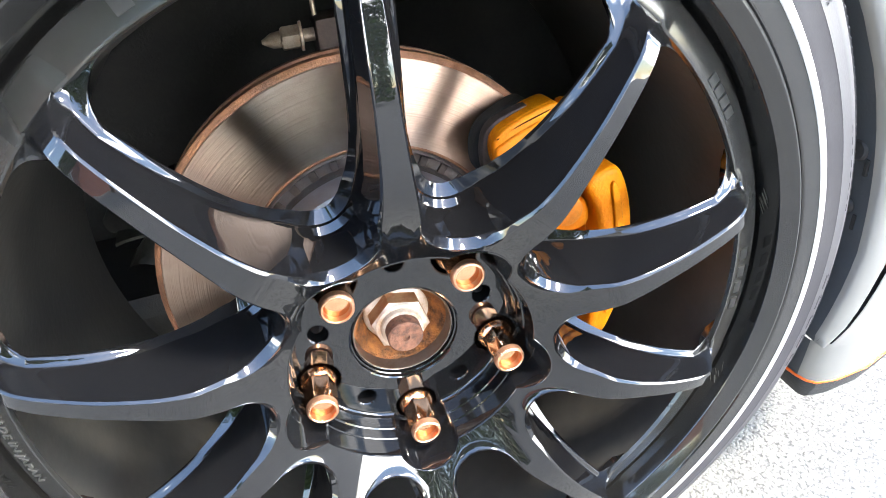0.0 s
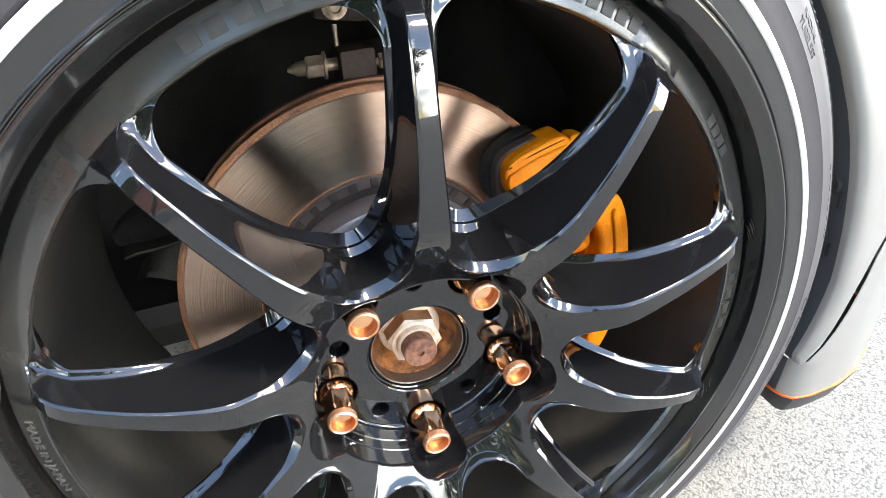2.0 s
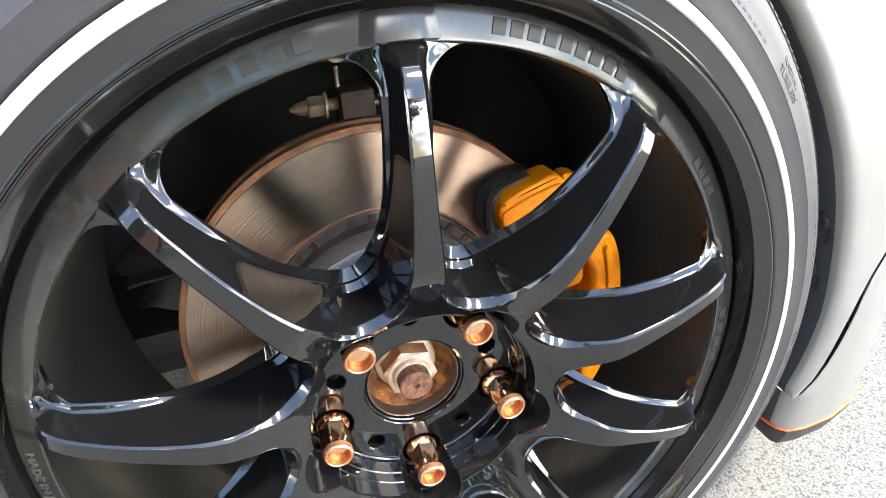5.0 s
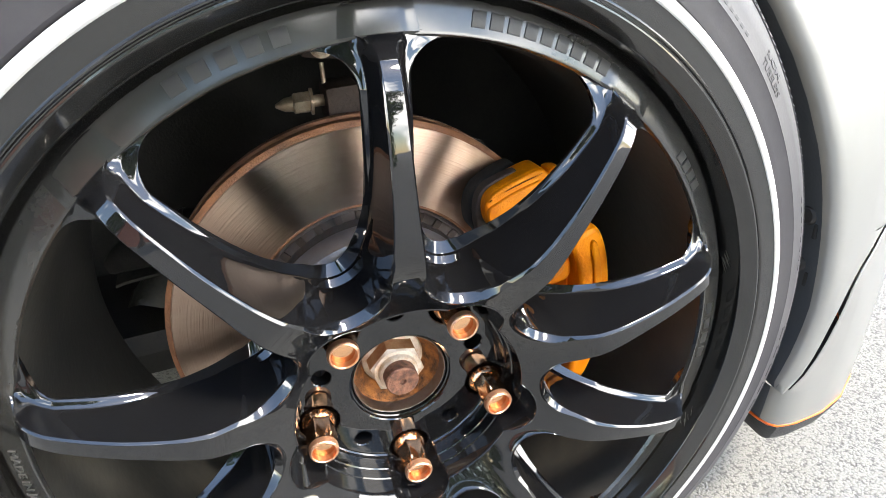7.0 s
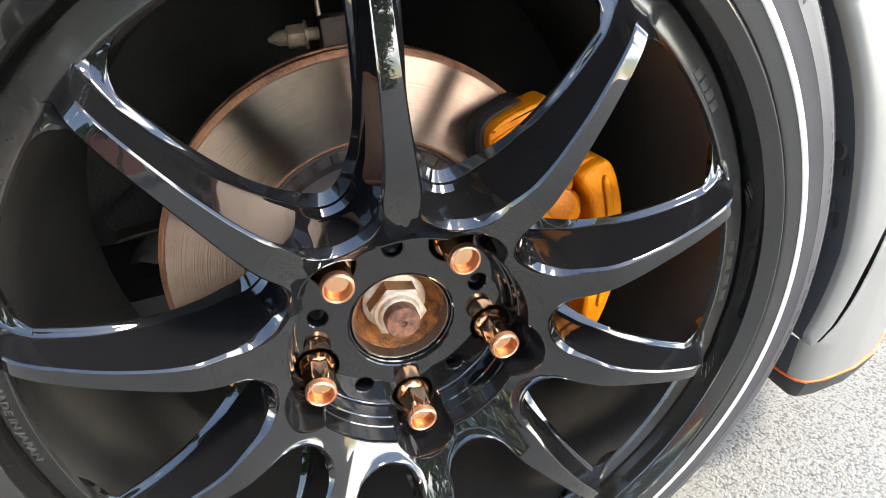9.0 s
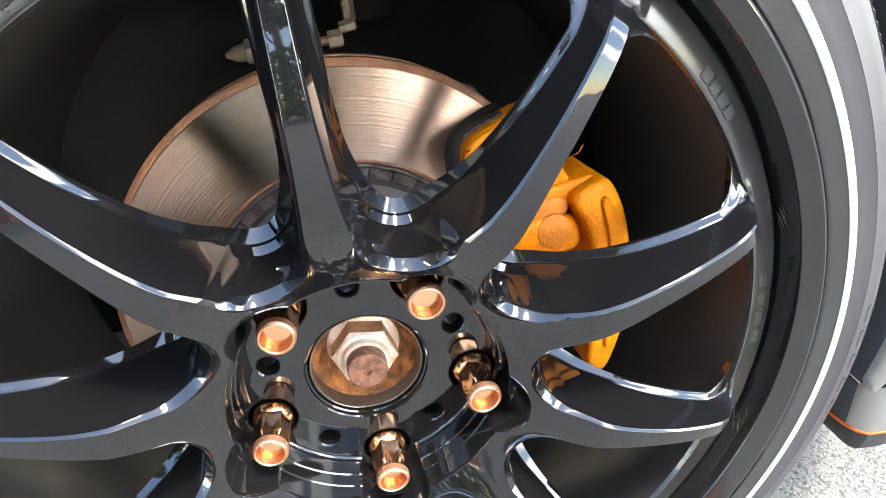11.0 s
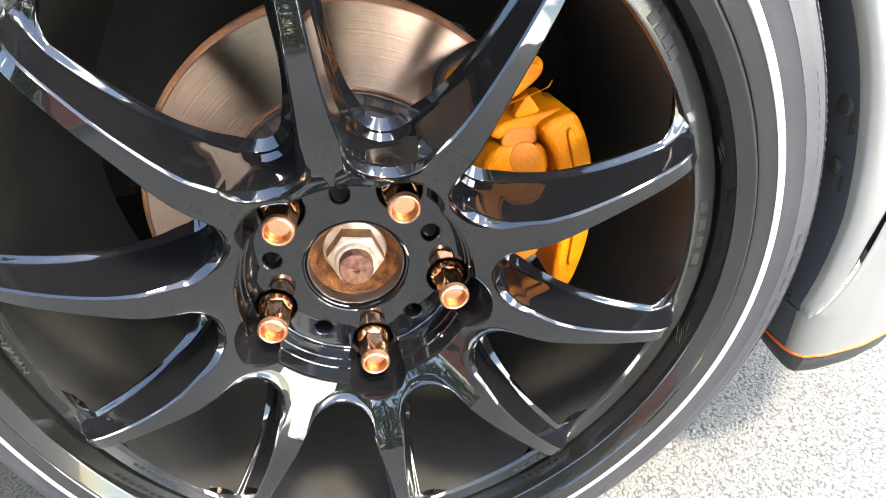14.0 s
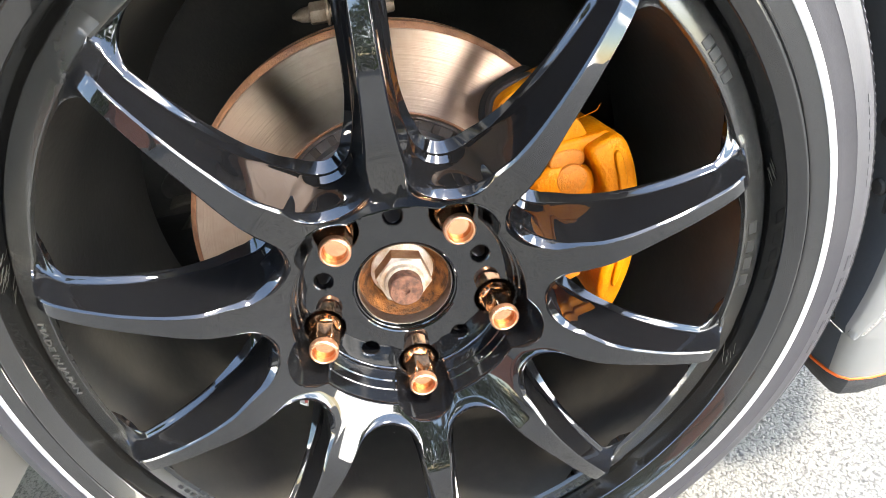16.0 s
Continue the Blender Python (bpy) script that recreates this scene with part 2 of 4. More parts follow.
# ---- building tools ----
# Bends the wheel assembly to fit the camera's view: each spot's shift, in mm, as a low polynomial of its place.
VIEW_BEND = np.array([
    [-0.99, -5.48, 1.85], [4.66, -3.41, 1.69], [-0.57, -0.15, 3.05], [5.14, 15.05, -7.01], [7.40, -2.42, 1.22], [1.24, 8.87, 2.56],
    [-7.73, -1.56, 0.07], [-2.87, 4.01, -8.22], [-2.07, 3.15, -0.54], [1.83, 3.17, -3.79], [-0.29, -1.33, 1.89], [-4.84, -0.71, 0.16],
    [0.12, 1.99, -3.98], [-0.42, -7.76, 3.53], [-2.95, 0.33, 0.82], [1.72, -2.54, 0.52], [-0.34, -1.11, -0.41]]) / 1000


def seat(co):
    """From the wheel's own axes (x along the car, y into it, z up, 0 at its centre) to the world, bent to fit the
    camera's view.
    """
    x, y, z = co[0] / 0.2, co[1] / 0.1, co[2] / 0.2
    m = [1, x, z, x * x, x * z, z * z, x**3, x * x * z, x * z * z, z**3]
    off = np.array(m + [y * k for k in m[:6]] + [y * y]) @ VIEW_BEND
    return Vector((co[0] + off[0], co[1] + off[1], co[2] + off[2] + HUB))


def part(name, bm, mat, parent=None, label="", sharp=32, seated=True, weighted=False):
    """Links bm as one mesh object, under parent if there is one. Edges steeper than sharp stay hard."""
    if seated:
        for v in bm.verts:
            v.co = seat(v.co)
    bmesh.ops.recalc_face_normals(bm, faces=bm.faces)
    limit = radians(sharp)
    for f in bm.faces:
        f.smooth = True
    for e in bm.edges:
        if len(e.link_faces) == 2 and e.calc_face_angle(0) > limit:
            e.smooth = False
    me = bpy.data.meshes.new(name)
    bm.to_mesh(me)
    bm.free()
    for m in mat if isinstance(mat, (list, tuple)) else [mat]:
        me.materials.append(m)
    ob = new(name, me)
    if parent:
        ob.parent = parent
    if label:
        ob["label"] = label
    if weighted:
        ob.modifiers.new("normals", "WEIGHTED_NORMAL").keep_sharp = True
    return ob


def thing(name, label, category, group="", kind=""):
    return tagged(new(name), label, category, group, kind)


def loft(bm, rings, close_u=True, close_v=False):
    """Faces between rows of points; close_u joins each row's ends, close_v the last row to the first."""
    rows = [[bm.verts.new(p) for p in ring] for ring in rings]
    n = len(rows[0])
    for i in range(len(rows) - (0 if close_v else 1)):
        a, b = rows[i], rows[(i + 1) % len(rows)]
        for j in range(n if close_u else n - 1):
            k = (j + 1) % n
            bm.faces.new((a[j], a[k], b[k], b[j]))
    return rows


def at(r, a, y):
    return (r * math.cos(a), y, r * math.sin(a))


def revolve(profile, n=192, a0=0.0, a1=360.0, bm=None):
    """Turns a row of (radius, y) round the axle, from angle a0 to a1."""
    bm = bm or bmesh.new()
    whole = a1 - a0 >= 360
    angles = [radians(a0 + (a1 - a0) * i / (n if whole else n - 1)) for i in range(n)]
    loft(bm, [[at(r, a, y) for a in angles] for r, y in profile], close_u=whole)
    return bm


def turned(profile, centre, axis, n=32, sides=None):
    """A turned solid round its own axis: rows of (radius, distance along); sides gives it flats."""
    bm = bmesh.new()
    axis = Vector(axis).normalized()
    u = axis.orthogonal().normalized()
    v = axis.cross(u)
    rings = []
    for r, d in profile:
        ring = []
        for i in range(n):
            a = 2 * math.pi * i / n
            k = r
            if sides and sides[0] <= d <= sides[1]:
                step = 2 * math.pi / sides[2]
                k = r * math.cos(step / 2) / math.cos((a % step) - step / 2)
            ring.append(Vector(centre) + axis * d + (u * math.cos(a) + v * math.sin(a)) * k)
        rings.append(ring)
    rows = loft(bm, rings)
    for row in (rows[0], rows[-1]):
        bm.faces.new(row)
    return bm


def slab(outline, y0, y1, bevel=0.002, segments=2, bm=None):
    """An outline in x and z, given thickness from y0 to y1, with rounded edges."""
    bm = bm or bmesh.new()
    front = [bm.verts.new((x, y0, z)) for x, z in outline]
    rear = [bm.verts.new((x, y1, z)) for x, z in outline]
    bm.faces.new(front)
    bm.faces.new(rear[::-1])
    for i in range(len(outline)):
        j = (i + 1) % len(outline)
        bm.faces.new((front[i], rear[i], rear[j], front[j]))
    bmesh.ops.recalc_face_normals(bm, faces=bm.faces)
    if bevel:
        bmesh.ops.bevel(bm, geom=list(bm.edges), offset=bevel, segments=segments, profile=0.6, affect="EDGES", clamp_overlap=True)
    return bm


def cast(outline, y0, y1, bevel=0.003, cuts=2):
    """A cast lump: an outline in x and z whose corners are cut round, with a soft rounded front edge at y0."""
    for _ in range(cuts):
        soft = []
        for (x, z), (u, w) in zip(outline, outline[1:] + outline[:1]):
            soft += [(0.75 * x + 0.25 * u, 0.75 * z + 0.25 * w), (0.25 * x + 0.75 * u, 0.25 * z + 0.75 * w)]
        outline = soft
    n = len(outline)
    turn = sum(outline[i][0] * outline[(i + 1) % n][1] - outline[(i + 1) % n][0] * outline[i][1] for i in range(n))
    inward = []
    for i in range(n):
        d = Vector(outline[(i + 1) % n]) - Vector(outline[i - 1])
        inward.append(Vector((-d.y, d.x)).normalized() * (1 if turn > 0 else -1))
    bm = bmesh.new()
    rings = []
    for k in range(6):
        a = math.pi / 2 * k / 5
        b = bevel * (1 - math.sin(a))
        rings.append([(x + v.x * b, y0 + bevel * (1 - math.cos(a)), z + v.y * b) for (x, z), v in zip(outline, inward)])
    rings.append([(x, y1, z) for x, z in outline])
    rows = loft(bm, rings)
    bm.faces.new(rows[0])
    bm.faces.new(rows[-1][::-1])
    return bm


def box(x0, x1, y0, y1, z0, z1, bevel=0.001, bm=None):
    return slab([(x0, z0), (x1, z0), (x1, z1), (x0, z1)], y0, y1, bevel, 2, bm)


def curve_through(points, x):
    """A smooth line through given (x, value) pairs, with no overshoot."""
    if x <= points[0][0]:
        return points[0][1]
    if x >= points[-1][0]:
        return points[-1][1]
    i = max(k for k in range(len(points) - 1) if points[k][0] <= x)
    slope = [(points[k + 1][1] - points[k][1]) / (points[k + 1][0] - points[k][0]) for k in range(len(points) - 1)]

    def lean(k):
        if k == 0 or k == len(points) - 1:
            return slope[min(k, len(slope) - 1)]
        a, b = slope[k - 1], slope[k]
        return 0.0 if a * b <= 0 else 2 * a * b / (a + b)

    h = points[i + 1][0] - points[i][0]
    t = (x - points[i][0]) / h
    return ((1 + 2 * t) * (1 - t) ** 2 * points[i][1] + t * (1 - t) ** 2 * h * lean(i) + t * t * (3 - 2 * t) * points[i + 1][1] - t * t * (1 - t) * h * lean(i + 1))


# ---- ground ----
bm = bmesh.new()
bmesh.ops.create_grid(bm, x_segments=2, y_segments=2, size=400)
ground = part("ground", bm, ASPHALT, seated=False)
tagged(ground, "sunlit pale grey asphalt with coarse worn aggregate", "ground", kind="structure")

# ---- the wheel ----
BASE = -19.6  # a spoke's angle, in degrees; a wheel nut sits at every second spoke
NUTS = [BASE + 72 * k for k in range(5)]
wheel = thing("alloy_wheel", "glossy black ten-spoke alloy wheel with a bare metal lip edge", "wheel")

rim = [(0.2180, 0.2000), (0.2150, 0.1500), (0.2100, 0.0900), (0.2045, 0.0450), (0.2030, 0.0150), (0.2035, 0.0000), (0.2038, -0.0062), (0.2048, -0.0086), (0.2064, -0.0088),
       (0.2190, -0.0072), (0.2202, -0.0066), (0.2210, -0.0040), (0.2217, -0.0030), (0.2224, -0.0040), (0.2231, -0.0100), (0.2243, -0.0215), (0.2250, -0.0230), (0.2308, -0.0299), (0.2318, -0.0308), (0.2326, -0.0308),
       (0.2331, -0.0302), (0.2336, -0.0303), (0.2342, -0.0315), (0.2348, -0.0318), (0.2354, -0.0308), (0.2362, -0.0300), (0.2400, -0.0310), (0.2440, -0.0321), (0.2458, -0.0326), (0.2463, -0.0330)]
barrel_rows = 6
part("barrel", revolve(rim[:barrel_rows + 1], 160), BARREL, wheel, "dusty black inner barrel")
spoke_ring = part("spoke_ring", revolve(rim[barrel_rows:barrel_rows + 6], 240), RINGBLACK, wheel, "dusty black ring between the spokes, greyed for mirrored ground", weighted=True)
rim_face = part("rim", revolve(rim[barrel_rows + 5:], 240), RIMBLACK, wheel, weighted=True)
part("lip_edge", revolve([(0.2463, -0.0330), (0.2469, -0.0336), (0.2478, -0.0339), (0.2490, -0.0338), (0.2516, -0.0334), (0.2527, -0.0323), (0.2533, -0.0280), (0.2532, -0.020)], 240), LIP, wheel, "bare pale metal lip edge")
part("outer_barrel", revolve([(0.2532, -0.020), (0.235, -0.005), (0.232, 0.06), (0.234, 0.18), (0.25, 0.195), (0.25, 0.2), (0.2180, 0.2000)], 96), BARREL, wheel)


def pocket(a, ring, centre, radius):
    """The nut pocket's outline: a ring with a round bay at each wheel nut. a in degrees."""
    best = ring
    for n in NUTS:
        d = radians((a - n + 180) % 360 - 180)
        s = centre * math.sin(d)
        if abs(d) < 1 and abs(s) < radius:
            best = max(best, centre * math.cos(d) + math.sqrt(radius**2 - s**2))
    return best


FACE = [(0.060, 0.001), (0.067, -0.0032), (0.078, -0.0110), (0.090, -0.0192), (0.101, -0.0258), (0.1115, -0.0306), (0.128, -0.0330), (0.150, -0.0338), (0.172, -0.0326), (0.183, -0.0311), (0.191, -0.0286), (0.1965, -0.0252), (0.2000, -0.0212), (0.2028, -0.0165), (0.2050, -0.0120), (0.2066, -0.0094), (0.2085, -0.0068)]
BACK = [(0.066, 0.031), (0.084, 0.0285), (0.092, 0.0270), (0.100, 0.0232), (0.115, 0.0133), (0.140, 0.0000), (0.165, -0.0085), (0.184, -0.0118)]
HALF = [(0.0880, 0.0108), (0.0960, 0.0100), (0.1040, 0.0088), (0.1115, 0.0077), (0.130, 0.0060), (0.150, 0.0051), (0.200, 0.0044)]
FLARE = [(0.070, 0.0122), (0.084, 0.0124), (0.092, 0.0118), (0.100, 0.0104), (0.1115, 0.0082), (0.130, 0.0066), (0.184, 0.0066)]
ROUND = [(0.070, 0.0048), (0.082, 0.0046), (0.088, 0.0038), (0.095, 0.0022), (0.1115, 0.0015), (0.130, 0.0012), (0.2085, 0.0010)]
TIP = [(0.0, 0.1845, 0.00452), (0.25, 0.1935, 0.0045), (0.42, 0.1985, 0.0045), (0.56, 0.2018, 0.0054), (0.70, 0.2042, 0.0076), (0.84, 0.2056, 0.0106), (1.0, 0.2065, 0.0140)]
# the side's steps, as shares of its depth and of its flare: along the outer spoke, at its root, and in the valley between two roots
SIDE_OUT = ((0.02, 0.00), (0.16, 0.09), (0.40, 0.22), (0.60, 0.34), (0.74, 0.43), (0.81, 0.50), (0.86, 0.62), (0.90, 0.78), (0.945, 0.94), (1.00, 1.00))
SIDE_ROOT = ((0.02, 0.00), (0.22, 0.09), (0.44, 0.20), (0.66, 0.31), (0.78, 0.37), (0.84, 0.40), (0.87, 0.42), (0.895, 0.44), (0.915, 0.49), (1.00, 1.00))
SIDE_VALLEY = ((0.02, 0.00), (0.10, 0.02), (0.68, 0.19), (0.72, 0.21), (0.735, 0.24), (0.815, 0.50), (0.83, 0.52), (0.86, 0.525), (0.875, 0.55), (1.00, 1.00))


def spoke(angle):
    """One spoke with its share of the hub's web, from the nut pocket to the fillets at the rim."""
    bm = bmesh.new()
    turn = radians(angle)
    seam, c18, s18 = 0.0805, math.cos(radians(18)), math.sin(radians(18))
    big = (seam * s18 - 0.0099) / (1 - s18)
    centre = Vector(((seam + big) * c18, (seam + big) * s18))
    stations = []  # spine, face edge, way out from it, back edge, depth of the back edge, share of the valley's steps
    steps = 24
    start = math.atan2(-s18, -c18)
    for i in range(steps + 1):
        a = start + (-math.pi / 2 - start) * i / steps
        e = centre + Vector((math.cos(a), math.sin(a))) * big
        w = 18 * (1 - i / steps)
        r = pocket(angle + w, 0.067, 0.0585, 0.0188)
        out = (centre - e).normalized()
        stations.append((Vector((r * math.cos(radians(w)), r * math.sin(radians(w)))), e, out, e + out * curve_through(FLARE, e.length), curve_through(BACK, e.length), 1 - curve_through(((0.3, 0.0), (0.6, 0.4), (0.95, 1.0)), i / steps)))
    for u in [0.0985 + 0.0024 * k for k in range(15)] + [0.137, 0.142, 0.147, 0.152, 0.158, 0.164, 0.170, 0.177]:
        h = curve_through(HALF, u)
        stations.append((Vector((u, 0)), Vector((u, h)), Vector((0, 1)), Vector((u, h + curve_through(FLARE, u))), curve_through(BACK, u), 0.0))
    fillet = 0.0170
    v0 = curve_through(HALF, 0.184) + 0.0066 + fillet
    mid = Vector((math.sqrt((0.2037 - fillet) ** 2 - v0 * v0), v0))
    end = math.atan2(mid.y, mid.x)
    for i in range(17):
        s = i / 16
        tip = [Vector((curve_through([(k, u) for k, u, v in TIP], q), curve_through([(k, v) for k, u, v in TIP], q))) for q in (max(0, s - 0.03), s, min(1, s + 0.03))]
        along = (tip[2] - tip[0]).normalized()
        a = -math.pi / 2 + (end + math.pi / 2) * 0.72 * s
        b = mid + Vector((math.cos(a), math.sin(a))) * fillet
        stations.append((Vector((tip[1].x, 0)), tip[1], Vector((-along.y, along.x)), b, -0.0118 + 0.0055 * s, 0.0))
    flat = len(stations)  # from here on the front edge runs along the ring
    knuckle = math.atan2(TIP[-1][2], TIP[-1][1])
    for q in (0.2, 0.4, 0.6, 0.8, 1.0):
        w, r = knuckle + (end - knuckle) * q, 0.2070 + (0.2046 - 0.2070) * q**0.7
        edge = Vector((r * math.cos(w), r * math.sin(w)))
        a = -math.pi / 2 + (end + math.pi / 2) * (0.72 + 0.28 * q)
        stations.append((edge * 1.006, edge, -edge.normalized(), mid + Vector((math.cos(a), math.sin(a))) * fillet, -0.0063 + 0.0010 * q, 0.0))
    for side in (1, -1):
        rows = []
        for num, (inner, edge, out, rear, yb, valley) in enumerate(stations):
            r_edge = edge.length
            bev = curve_through(ROUND, r_edge) * (0.6 if num >= flat else 1.0)
            q = (num - flat + 1) / 5
            yf = curve_through(FACE, r_edge) if q <= 0 else -0.0090 + 0.0010 * q
            lip = edge - out * bev
            row = []
            for k in (0, 0.5, 1):
                spot = inner.lerp(lip, k)
                row.append((spot, yf + 0.002 * (1 - k) if q > 0 else curve_through(FACE, max(spot.length, 0.06))))
            for across, down in ((0.90, 0.03), (0.78, 0.14), (0.12, 0.98), (0.0, 1.25)):
                row.append((edge - out * bev * across, yf + bev * down))
            tier = 1 - curve_through(((0.112, 0.0), (0.128, 0.5), (0.146, 1.0)), r_edge)
            for far, root, deep in zip(SIDE_OUT, SIDE_ROOT, SIDE_VALLEY):
                d, o = ((f + (r - f) * tier) * (1 - valley) + v * valley for f, r, v in zip(far, root, deep))
                row.append((edge.lerp(rear, o), yf + bev * 1.25 + (yb - yf - bev * 1.25) * d))
            deep = 0.004 * min(1.0, max(0.0, (r_edge - 0.196) / 0.008)) * min(1.0, 1 - max(0.0, q))
            row.append((rear.lerp(edge, 0.04), yb + 0.0006 + deep))
            row.append((rear.lerp(edge, 0.25), yb + 0.0010 + deep))
            row.append((inner, yb + 0.001 if inner.length > 0.09 else 0.047))
            rows.append([(u * math.cos(turn) - side * v * math.sin(turn), y, u * math.sin(turn) + side * v * math.cos(turn)) for (u, v), y in ((tuple(q), y) for q, y in row)])
        loft(bm, rows, close_u=False)
    bmesh.ops.remove_doubles(bm, verts=bm.verts, dist=0.00002)
    return part("spoke", bm, GLOSS, wheel, sharp=62, weighted=True)


for k in range(10):
    spoke(BASE + 36 * k)

# the nut pocket's wall and the bolting face, with its lug holes and the empty second set of holes
bm = bmesh.new()
N = 360
ang = [360 * i / N for i in range(N)]
wall = []
brim = [pocket(a, 0.0670, 0.0585, 0.0188) for a in ang]
for dr, dy in ((0.0012, 0.0003), (0.0008, -0.0007), (0.0002, -0.0008), (-0.0001, -0.0002), (-0.0002, 0.0014)):
    wall.append([at(r + dr, radians(a), curve_through(FACE, r) + dy) for a, r in zip(ang, brim)])
for y, ring, cen, rad in ((0.002, 0.0667, 0.0584, 0.0184), (0.008, 0.0664, 0.0582, 0.0180), (0.0085, 0.0656, 0.0580, 0.0178),
                          (0.015, 0.0652, 0.0577, 0.0172), (0.0156, 0.0644, 0.0575, 0.0170), (0.0225, 0.0640, 0.0573, 0.0163), (0.0250, 0.0632, 0.0572, 0.0158), (0.0260, 0.0622, 0.0572, 0.0155)):
    wall.append([at(pocket(a, ring, cen, rad), radians(a), y) for a in ang])
loft(bm, wall)
part("pocket_wall", bm, GLOSS, wheel, weighted=True)
bm = bmesh.new()


def circle_edges(bm, cx, cz, r, y, n):
    vs = [bm.verts.new((cx + r * math.cos(2 * math.pi * i / n), y, cz + r * math.sin(2 * math.pi * i / n))) for i in range(n)]
    return [bm.edges.new((vs[i], vs[(i + 1) % n])) for i in range(n)]


edges = []
outer = [bm.verts.new(p) for p in wall[-1]]
edges += [bm.edges.new((outer[i], outer[(i + 1) % N])) for i in range(N)]
edges += circle_edges(bm, 0, 0, 0.0325, 0.026, 72)
for n in NUTS:
    a = radians(n)
    edges += circle_edges(bm, 0.0572 * math.cos(a), 0.0572 * math.sin(a), 0.0134, 0.026, 40)
    a = radians(n + 36)
    edges += circle_edges(bm, 0.050 * math.cos(a), 0.050 * math.sin(a), 0.0060, 0.026, 28)
bmesh.ops.triangle_fill(bm, use_beauty=True, use_dissolve=False, edges=edges)
for f in bm.faces:
    f.material_index = 0
bolting_face = part("bolting_face", bm, GLOSS, wheel)
for n in NUTS:
    for a, d, r, deep in ((n, 0.0572, 0.0134, 0.044), (n + 36, 0.050, 0.0060, 0.046)):
        c = at(d, radians(a), 0)
        bm = bmesh.new()
        prof = [(r + 0.0004, 0.0258), (r - 0.0003, 0.0266), (r - 0.0005, 0.030), (r - 0.0008, deep)] + ([(0.0085, deep + 0.006)] if d > 0.052 else [])
        loft(bm, [[(c[0] + k * math.cos(2 * math.pi * i / 36), y, c[2] + k * math.sin(2 * math.pi * i / 36)) for i in range(36)] for k, y in prof])
        part("lug_hole" if d > 0.052 else "spare_hole", bm, GLOSS, bolting_face)
part("centre_bore", revolve([(0.0326, 0.0258), (0.0318, 0.0264), (0.0316, 0.0285), (0.0308, 0.0290), (0.0306, 0.0312), (0.0300, 0.0316), (0.0299, 0.046)], 96), GLOSS, wheel)

# scuffs where something has rubbed the rim's step beside two spokes
rng = random.Random(7)
for centre, spread, count, slant in ((-22.5, 1.8, 9, 0.0006), (13.0, 1.8, 9, 0.0006), (160.0, 3.8, 22, -0.0011)):
    for i in range(count):
        a, y = centre + rng.uniform(-spread, spread), rng.uniform(-0.0150, -0.0065)
        long, wide = rng.uniform(0.8, 2.0), rng.uniform(0.00012, 0.00035)
        bm = bmesh.new()
        loft(bm, [[at(0.2222 + 0.097 * (-0.004 - y) - 0.00012 * math.sin(math.pi * k / 5), radians(a + long * k / 5 - long / 2), y + slant * (k - 2.5) + w) for w in (-wide, 0.0, wide)] for k in range(6)], close_u=False)
        part("scuff_mark", bm, SCUFF, rim_face, "dusty rubbed scratch")

# raised bars for the casting's marks, and the words that can be read
TEXT_A, TEXT_B = (0.2064, -0.0088), (0.2190, -0.0072)


def on_ring(a, k, lift=0.0):
    """A spot on the sloped ring between the spokes: angle in degrees, 0 to 1 across it, and its height."""
    r = TEXT_A[0] + (TEXT_B[0] - TEXT_A[0]) * k
    y = TEXT_A[1] + (TEXT_B[1] - TEXT_A[1]) * k
    return at(r + lift * 0.12, radians(a), y - lift * 0.99)


def bar(a0, a1, k0, k1, lift=0.0012, parent=spoke_ring, mat=RINGBLACK):
    bm = bmesh.new()
    n = 4
    rings = []
    for i in range(n + 1):
        a = a0 + (a1 - a0) * i / n
        rings.append([on_ring(a, k0, -0.0003), on_ring(a, k0, lift * 0.6), on_ring(a, k0 + 0.06, lift), on_ring(a, k1 - 0.06, lift), on_ring(a, k1, lift * 0.6), on_ring(a, k1, -0.0003)])
    rows = loft(bm, rings, close_u=False)
    bm.faces.new(rows[0])
    bm.faces.new(rows[-1][::-1])
    return part("raised_mark", bm, mat, parent)


def glyph_bars(starts, width, k0=0.22, k1=0.80):
    """A row of plain raised blocks, one for each mark."""
    for a in starts:
        bar(a, a + width, k0, k1, 0.0006, mat=EMBOSS)


glyph_bars([30.0, 32.0, 34.0, 36.0], 1.5, 0.12, 0.62)
glyph_bars([56.8 + 2.35 * i for i in range(9)], 1.7)
glyph_bars([98.0 + 3.0 * i for i in range(5)], 2.0)
glyph_bars([-8.0, -4.6, -1.2, 2.4], 2.2, 0.16, 0.66)
glyph_bars([208.0 + 1.5 * i for i in range(7)], 0.9, 0.15, 0.5)
glyph_bars([292.0 + 1.5 * i for i in range(8)], 0.9, 0.35, 0.75)


